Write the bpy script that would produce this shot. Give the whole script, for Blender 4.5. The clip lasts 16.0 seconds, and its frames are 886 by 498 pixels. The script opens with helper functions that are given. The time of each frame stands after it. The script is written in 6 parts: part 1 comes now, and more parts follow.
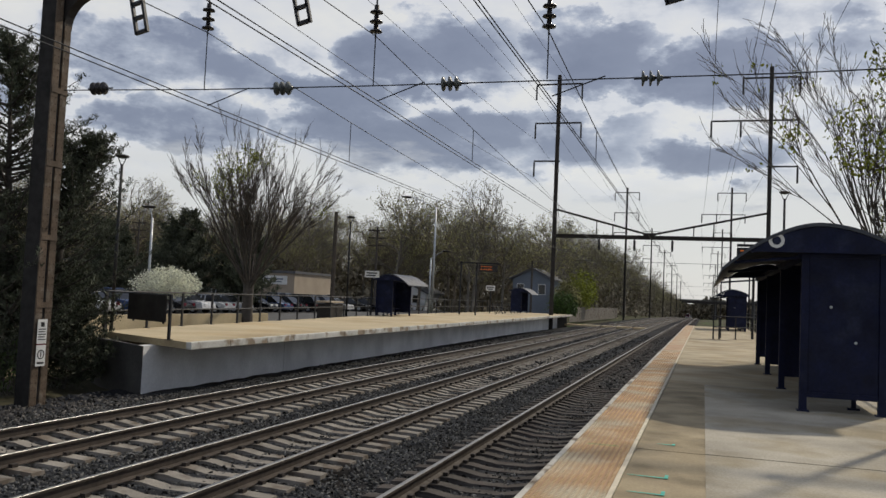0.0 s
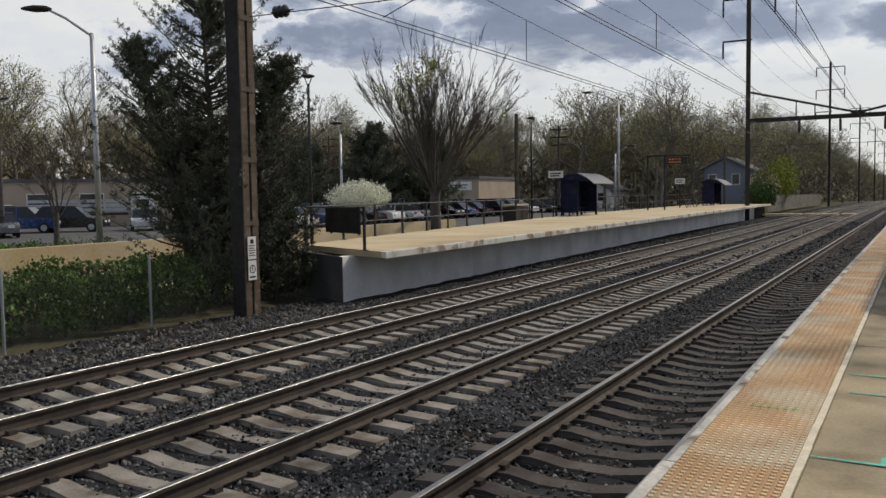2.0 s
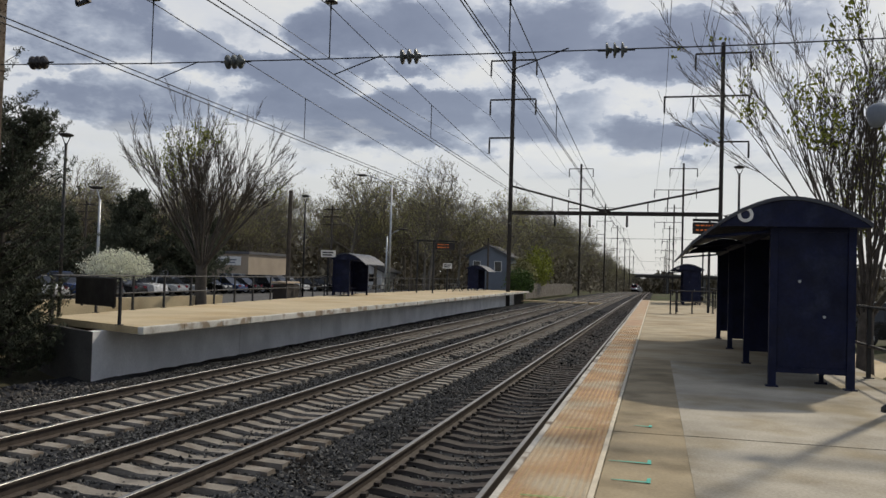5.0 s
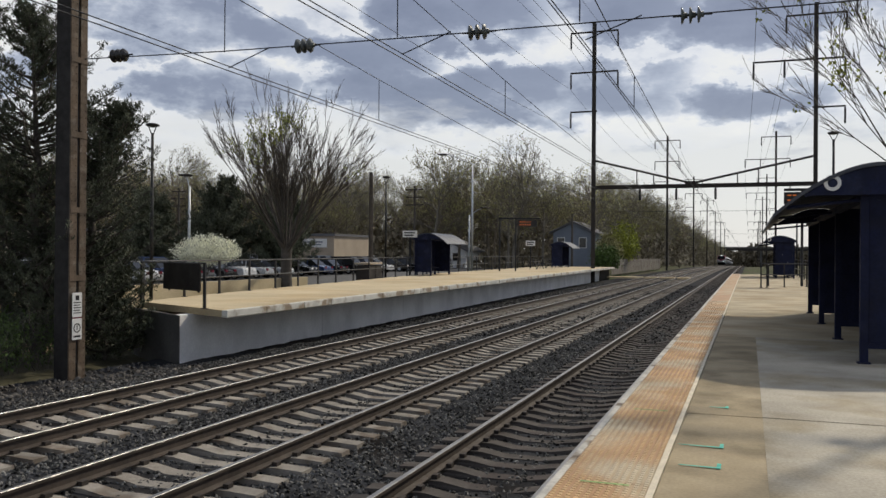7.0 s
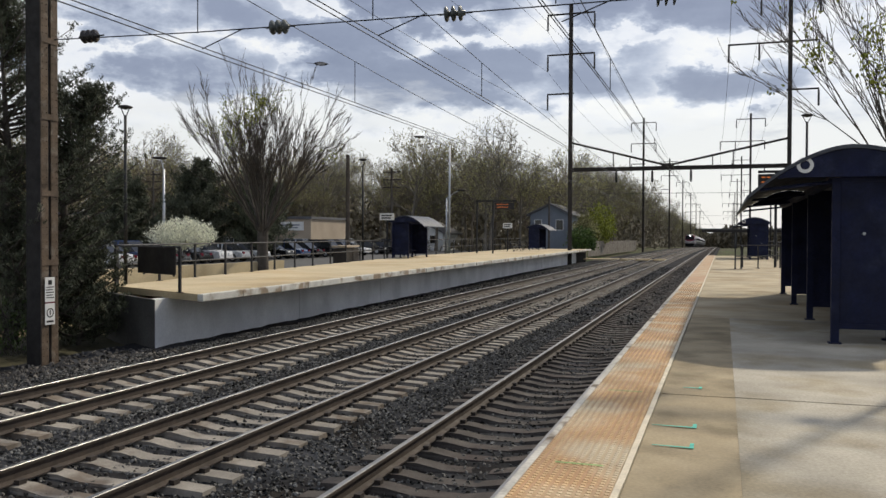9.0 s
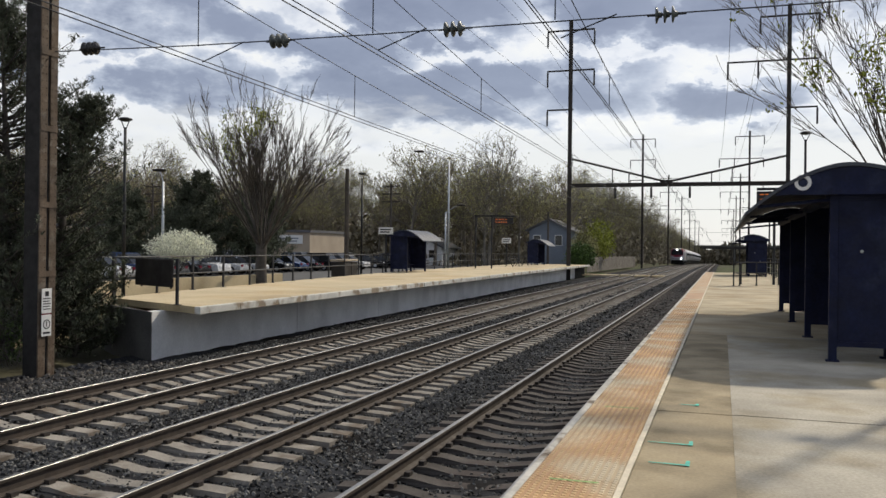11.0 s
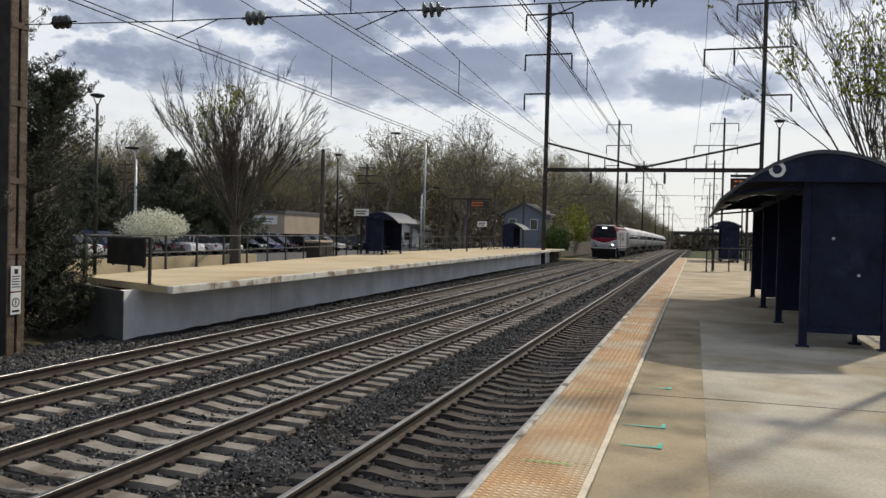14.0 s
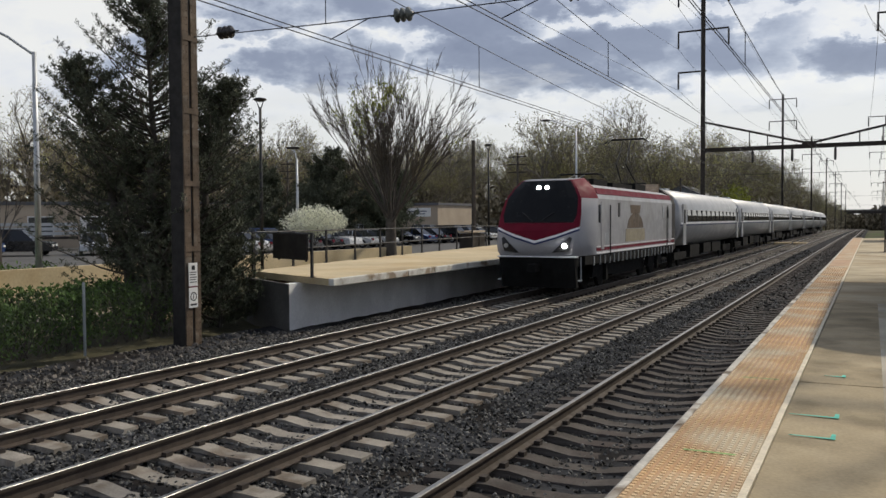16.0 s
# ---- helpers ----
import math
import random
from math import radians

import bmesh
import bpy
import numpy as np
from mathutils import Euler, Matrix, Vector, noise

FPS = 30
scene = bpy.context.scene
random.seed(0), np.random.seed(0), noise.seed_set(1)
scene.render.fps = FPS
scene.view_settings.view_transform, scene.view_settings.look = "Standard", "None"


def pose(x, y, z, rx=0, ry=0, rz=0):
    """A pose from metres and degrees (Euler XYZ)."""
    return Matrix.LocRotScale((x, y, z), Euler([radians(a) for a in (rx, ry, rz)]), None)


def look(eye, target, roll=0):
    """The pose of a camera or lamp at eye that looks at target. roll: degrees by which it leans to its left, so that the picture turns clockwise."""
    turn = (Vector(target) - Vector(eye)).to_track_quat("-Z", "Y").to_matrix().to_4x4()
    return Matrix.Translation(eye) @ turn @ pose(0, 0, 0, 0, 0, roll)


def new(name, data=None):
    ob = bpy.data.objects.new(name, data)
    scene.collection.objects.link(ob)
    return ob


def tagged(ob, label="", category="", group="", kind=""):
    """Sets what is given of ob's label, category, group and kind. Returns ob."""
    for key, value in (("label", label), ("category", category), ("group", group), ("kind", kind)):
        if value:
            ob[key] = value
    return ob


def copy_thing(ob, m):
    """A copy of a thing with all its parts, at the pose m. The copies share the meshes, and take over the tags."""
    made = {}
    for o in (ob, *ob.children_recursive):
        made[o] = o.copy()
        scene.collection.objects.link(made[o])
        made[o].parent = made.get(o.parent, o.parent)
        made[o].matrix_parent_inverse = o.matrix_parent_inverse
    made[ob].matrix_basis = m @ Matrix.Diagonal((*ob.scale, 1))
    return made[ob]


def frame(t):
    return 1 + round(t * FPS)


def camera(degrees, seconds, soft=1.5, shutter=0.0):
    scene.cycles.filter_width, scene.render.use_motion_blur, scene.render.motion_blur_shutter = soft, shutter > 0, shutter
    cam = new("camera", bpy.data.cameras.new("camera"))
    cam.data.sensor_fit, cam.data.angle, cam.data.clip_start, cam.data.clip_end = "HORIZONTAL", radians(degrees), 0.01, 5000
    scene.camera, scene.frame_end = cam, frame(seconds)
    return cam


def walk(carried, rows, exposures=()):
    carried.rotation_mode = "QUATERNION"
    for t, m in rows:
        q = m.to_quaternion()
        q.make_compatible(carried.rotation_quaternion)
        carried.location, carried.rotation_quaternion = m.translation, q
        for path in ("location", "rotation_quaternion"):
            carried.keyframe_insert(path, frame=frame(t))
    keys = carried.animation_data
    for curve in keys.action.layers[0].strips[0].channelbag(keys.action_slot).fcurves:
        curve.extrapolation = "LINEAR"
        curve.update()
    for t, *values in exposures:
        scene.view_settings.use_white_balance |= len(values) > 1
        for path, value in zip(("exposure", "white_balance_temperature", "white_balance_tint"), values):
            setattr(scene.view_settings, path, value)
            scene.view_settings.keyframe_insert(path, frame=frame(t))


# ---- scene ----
cam = camera(55.29, 16.0)
PATH = [
    (0, pose(2.804, -0.422, 2.372, 93.20, -2.55, 17.09)),
    (0.5, pose(2.751, -0.348, 2.384, 93.41, -2.71, 17.75)),
    (1, pose(2.732, -0.301, 2.382, 92.46, -3.63, 19.32)),
    (1.5, pose(2.695, -0.243, 2.379, 91.13, -3.27, 21.49)),
    (1.8, pose(2.686, -0.249, 2.394, 89.23, -1.58, 24.55)),
    (2, pose(2.709, -0.304, 2.390, 86.35, 0.83, 29.48)),
    (2.2, pose(2.656, -0.235, 2.376, 86.89, -0.53, 30.15)),
    (2.5, pose(2.673, -0.237, 2.351, 87.33, -4.67, 25.10)),
    (2.6, pose(2.644, -0.195, 2.371, 88.12, -5.14, 22.18)),
    (2.7, pose(2.620, -0.186, 2.369, 88.54, -5.05, 18.81)),
    (2.8, pose(2.587, -0.189, 2.367, 88.21, -4.26, 15.55)),
    (3, pose(2.526, -0.127, 2.359, 86.15, -1.91, 12.66)),
    (3.5, pose(2.502, -0.093, 2.360, 88.69, -1.75, 13.25)),
    (4, pose(2.538, -0.074, 2.371, 89.83, -2.37, 12.71)),
    (4.5, pose(2.549, -0.083, 2.392, 90.63, -1.52, 12.52)),
    (5, pose(2.571, -0.067, 2.392, 91.82, -1.68, 14.08)),
    (5.2, pose(2.589, -0.040, 2.388, 92.56, -1.93, 15.96)),
    (7.3, pose(2.737, 0.152, 2.419, 90.10, -0.41, 19.87)),
    (7.5, pose(2.737, 0.152, 2.423, 90.44, -0.40, 19.55)),
    (8, pose(2.735, 0.156, 2.424, 90.37, -0.18, 18.96)),
    (8.5, pose(2.738, 0.169, 2.411, 88.96, -0.25, 18.62)),
    (9, pose(2.744, 0.158, 2.416, 89.07, -0.24, 18.33)),
    (11.3, pose(2.759, 0.179, 2.413, 90.08, -0.81, 18.18)),
    (11.5, pose(2.759, 0.180, 2.411, 89.96, -0.97, 17.73)),
    (12, pose(2.761, 0.179, 2.414, 89.80, -0.81, 17.52)),
    (12.5, pose(2.762, 0.177, 2.416, 89.52, -0.82, 17.63)),
    (13, pose(2.751, 0.190, 2.411, 89.99, -1.09, 17.67)),
    (13.5, pose(2.738, 0.178, 2.418, 89.96, -1.21, 17.53)),
    (14, pose(2.741, 0.199, 2.404, 88.92, -1.43, 16.60)),
    (14.5, pose(2.732, 0.202, 2.405, 88.64, -1.22, 15.91)),
    (15, pose(2.740, 0.215, 2.400, 88.69, -1.51, 15.66)),
    (15.2, pose(2.752, 0.226, 2.397, 88.65, -1.68, 16.34)),
    (15.5, pose(2.745, 0.220, 2.392, 88.57, -1.25, 18.93)),
    (15.8, pose(2.770, 0.210, 2.398, 88.17, -0.26, 22.98)),
    (16, pose(2.763, 0.198, 2.395, 88.09, 0.39, 26.88)),
]
EXPOSURES = [(0, -0.07), (1.0, -0.02), (1.8, 0.0), (2.4, 0.10), (3.6, 0.19), (4.4, 0.05), (5.2, -0.07), (7.3, 0.14), (9.0, 0.28), (15.0, 0.22), (16.0, 0.16)]
walk(cam, PATH, EXPOSURES)

# ---- light ----
SUN_AZ, SUN_EL = 26.0, 43.0      # degrees right of the track's direction, and up
sun = new("sun", bpy.data.lights.new("sun", "SUN"))
sun.data.energy, sun.data.angle, sun.data.color = 2.7, radians(2.2), (1.0, 0.90, 0.74)
_s = Vector((math.sin(radians(SUN_AZ)) * math.cos(radians(SUN_EL)), math.cos(radians(SUN_AZ)) * math.cos(radians(SUN_EL)), math.sin(radians(SUN_EL))))
sun.matrix_world = look(_s * 100, (0, 0, 0))


def build_sky():
    w = bpy.data.worlds.new("sky")
    w.use_nodes = True
    nt = w.node_tree
    nt.nodes.clear()
    N, L = nt.nodes.new, nt.links.new
    sky = N("ShaderNodeTexSky")
    sky.sky_type, sky.sun_disc = "NISHITA", False
    sky.sun_elevation, sky.sun_rotation = radians(SUN_EL), radians(SUN_AZ)
    tc, sep = N("ShaderNodeTexCoord"), N("ShaderNodeSeparateXYZ")
    L(tc.outputs["Generated"], sep.inputs[0])

    def m(op, a, b=None, clamp=False):
        n = N("ShaderNodeMath")
        n.operation, n.use_clamp = op, clamp
        for i, v in enumerate((a, b)):
            if v is None:
                continue
            if isinstance(v, (int, float)):
                n.inputs[i].default_value = v
            else:
                L(v, n.inputs[i])
        return n.outputs[0]

    z = m("ADD", m("MAXIMUM", sep.outputs[2], 0.0), 0.14)
    cx, cy = m("DIVIDE", sep.outputs[0], z), m("DIVIDE", sep.outputs[1], z)
    comb = N("ShaderNodeCombineXYZ")
    L(cx, comb.inputs[0]), L(cy, comb.inputs[1])

    def noise_tex(scale, detail, rough, off, distort=0.0):
        add = N("ShaderNodeVectorMath")
        add.operation = "ADD"
        L(comb.outputs[0], add.inputs[0])
        add.inputs[1].default_value = off
        n = N("ShaderNodeTexNoise")
        n.inputs["Scale"].default_value, n.inputs["Detail"].default_value = scale, detail
        n.inputs["Roughness"].default_value, n.inputs["Distortion"].default_value = rough, distort
        L(add.outputs[0], n.inputs["Vector"])
        return n.outputs["Fac"]

    def ramp(fac, stops):
        r = N("ShaderNodeValToRGB")
        e = r.color_ramp.elements
        while len(e) < len(stops):
            e.new(0.5)
        for el, (p, c) in zip(e, stops):
            el.position, el.color = p, (*c, 1)
        L(fac, r.inputs[0])
        return r.outputs[0]

    def mix(f, a, b, mode="MIX"):
        n = N("ShaderNodeMix")
        n.data_type, n.blend_type = "RGBA", mode
        if isinstance(f, float):
            n.inputs[0].default_value = f
        else:
            L(f, n.inputs[0])
        L(a, n.inputs[6]), L(b, n.inputs[7])
        return n.outputs[2]

    big = noise_tex(1.0, 8, 0.54, CLOUD_OFF, 0.25)
    fine = noise_tex(3.2, 6, 0.6, (3.1, 8.2, 1.0))
    az = m("MULTIPLY", m("ARCTAN2", sep.outputs[0], sep.outputs[1]), 57.296)
    el = m("MULTIPLY", m("ARCSINE", sep.outputs[2]), 57.296)
    comb = N("ShaderNodeCombineXYZ")
    L(m("MULTIPLY", az, 0.11), comb.inputs[0]), L(m("MULTIPLY", el, 0.20), comb.inputs[1])
    puff = noise_tex(1.3, 8, 0.58, (7.7, 2.4, 5.0))
    curl = noise_tex(1.6, 8, 0.60, (1.2, 9.1, 3.0))
    az_w = m("ADD", az, m("MULTIPLY", m("SUBTRACT", puff, 0.5), 11.0))
    el_w = m("ADD", el, m("MULTIPLY", m("SUBTRACT", curl, 0.5), 8.0))
    bank = None
    for a, e, ra, depth, weight in CLOUD_BANKS:
        da, de = m("DIVIDE", m("SUBTRACT", az_w, a), ra * 1.3), m("DIVIDE", m("SUBTRACT", el_w, e), depth * 1.4)
        g = m("MULTIPLY", m("SUBTRACT", 1.0, m("ADD", m("MULTIPLY", da, da), m("MULTIPLY", de, de)), True), weight)
        bank = g if bank is None else m("MAXIMUM", bank, g)
    bank = m("POWER", bank, 0.6)
    wide = m("MAXIMUM", m("DIVIDE", m("SUBTRACT", el, 18.0), 6.0, True), m("DIVIDE", m("SUBTRACT", m("ABSOLUTE", m("ADD", az, 18.0)), 38.0), 15.0, True))
    dens = m("ADD", m("MULTIPLY", m("SUBTRACT", big, 0.5), 0.22), m("ADD", m("MULTIPLY", m("SUBTRACT", fine, 0.5), 0.06), m("MULTIPLY", m("SUBTRACT", puff, 0.5), 0.28)))
    dens = m("ADD", m("ADD", dens, 0.432), m("ADD", m("MULTIPLY", bank, 0.115), m("MULTIPLY", wide, 0.065)))
    clouds = ramp(dens, [(0.395, (0.82, 0.815, 0.79)), (0.45, (0.72, 0.735, 0.77)), (0.485, (0.42, 0.46, 0.55)), (0.52, (0.245, 0.275, 0.365)), (0.64, (0.15, 0.172, 0.25))])
    haze = N("ShaderNodeRGB")
    haze.outputs[0].default_value = (0.72, 0.725, 0.72, 1)
    edge = m("ADD", sep.outputs[2], m("ADD", m("MULTIPLY", m("SUBTRACT", fine, 0.5), 0.10), m("MULTIPLY", m("SUBTRACT", big, 0.5), -0.12)))
    hz = ramp(edge, [(0.105, (1, 1, 1)), (0.15, (0, 0, 0))])
    col = mix(hz, clouds, haze.outputs[0])
    sc = N("ShaderNodeVectorMath")
    sc.operation = "SCALE"
    L(sky.outputs[0], sc.inputs[0])
    sc.inputs["Scale"].default_value = 0.1
    col = mix(0.88, sc.outputs[0], col)
    bg, out = N("ShaderNodeBackground"), N("ShaderNodeOutputWorld")
    L(col, bg.inputs[0]), L(bg.outputs[0], out.inputs[0])
    bg.inputs[1].default_value = 1.0
    scene.world = w


CLOUD_OFF = (4.65, 1.7, 0.0)
# grey cloud banks: bearing, height, half width, half depth in degrees, weight
CLOUD_BANKS = ((-36, 14.4, 6.0, 1.6, 1.0), (-18.5, 16.4, 5.5, 2.0, 1.0), (-8, 16.4, 4.2, 2.0, 1.0), (0.5, 14.8, 4.5, 2.1, 1.0), (-15.5, 10.6, 10.5, 1.8, 1.0),
               (-35, 10.6, 4.5, 1.3, 0.8), (0.5, 9.6, 4.2, 1.2, 0.9), (-26, 13.3, 4.5, 1.2, 0.7), (-47, 10.4, 3.5, 1.0, 0.7), (8, 15.0, 3.5, 1.6, 0.35))
build_sky()


# ---- materials ----
def mat(name, base, rough=0.7, metal=0.0, vary=0.25, scale=6.0, bump=0.15, fine=60.0, island=0.0, spec=0.4, second=None, second_scale=1.2, second_at=(0.5, 0.62)):
    """A surface with variation at two scales; second: a colour of stains or wear laid in patches."""
    ma = bpy.data.materials.new(name)
    ma.use_nodes = True
    nt = ma.node_tree
    N, L = nt.nodes.new, nt.links.new
    b = nt.nodes["Principled BSDF"]
    b.inputs["Roughness"].default_value, b.inputs["Metallic"].default_value = rough, metal
    b.inputs["Specular IOR Level"].default_value = spec
    tc = N("ShaderNodeTexCoord")
    obj = N("ShaderNodeNewGeometry").outputs["Position"] if scale > 0 else tc.outputs["Object"]
    scale = abs(scale)

    def nz(s, d):
        n = N("ShaderNodeTexNoise")
        n.inputs["Scale"].default_value, n.inputs["Detail"].default_value = s, d
        L(obj, n.inputs["Vector"])
        return n.outputs["Fac"]

    def mapr(f, lo, hi, a=0.3, c=0.7):
        n = N("ShaderNodeMapRange")
        n.inputs["From Min"].default_value, n.inputs["From Max"].default_value = a, c
        n.inputs["To Min"].default_value, n.inputs["To Max"].default_value = lo, hi
        L(f, n.inputs[0])
        return n.outputs[0]

    def mul(col, f):
        n = N("ShaderNodeMix")
        n.data_type, n.blend_type = "RGBA", "MULTIPLY"
        n.inputs[0].default_value = 1.0
        L(col, n.inputs[6])
        cc = N("ShaderNodeCombineColor")
        for i in range(3):
            L(f, cc.inputs[i])
        L(cc.outputs[0], n.inputs[7])
        return n.outputs[2]

    rgb = N("ShaderNodeRGB")
    rgb.outputs[0].default_value = (*base, 1)
    col = rgb.outputs[0]
    if second:
        r2 = N("ShaderNodeRGB")
        r2.outputs[0].default_value = (*second, 1)
        n = N("ShaderNodeMix")
        n.data_type = "RGBA"
        L(mapr(nz(second_scale, 6), 0, 1, *second_at), n.inputs[0])
        L(col, n.inputs[6]), L(r2.outputs[0], n.inputs[7])
        col = n.outputs[2]
    col = mul(col, mapr(nz(scale, 5), 1 - vary, 1 + vary))
    f2 = nz(fine, 4)
    col = mul(col, mapr(f2, 1 - vary * 0.6, 1 + vary * 0.6))
    if island:
        g = N("ShaderNodeNewGeometry")
        col = mul(col, mapr(g.outputs["Random Per Island"], 1 - island, 1 + island, 0, 1))
        oi = N("ShaderNodeObjectInfo")
        col = mul(col, mapr(oi.outputs["Random"], 1 - island * 0.6, 1 + island * 0.6, 0, 1))
    L(col, b.inputs["Base Color"])
    rr = mapr(nz(scale * 2.3, 3), max(rough - 0.12, 0.03), min(rough + 0.12, 1))
    L(rr, b.inputs["Roughness"])
    if bump:
        bp = N("ShaderNodeBump")
        bp.inputs["Strength"].default_value, bp.inputs["Distance"].default_value = bump, 0.01
        L(f2, bp.inputs["Height"])
        L(bp.outputs[0], b.inputs["Normal"])
    return ma


def glow(name, col, strength):
    ma = bpy.data.materials.new(name)
    ma.use_nodes = True
    b = ma.node_tree.nodes["Principled BSDF"]
    b.inputs["Base Color"].default_value = (0.01, 0.01, 0.01, 1)
    b.inputs["Emission Color"].default_value, b.inputs["Emission Strength"].default_value = (*col, 1), strength
    return ma


def glossy_dark(name, col, rough=0.08):
    ma = bpy.data.materials.new(name)
    ma.use_nodes = True
    b = ma.node_tree.nodes["Principled BSDF"]
    b.inputs["Base Color"].default_value = (*col, 1)
    b.inputs["Roughness"].default_value = rough
    return ma


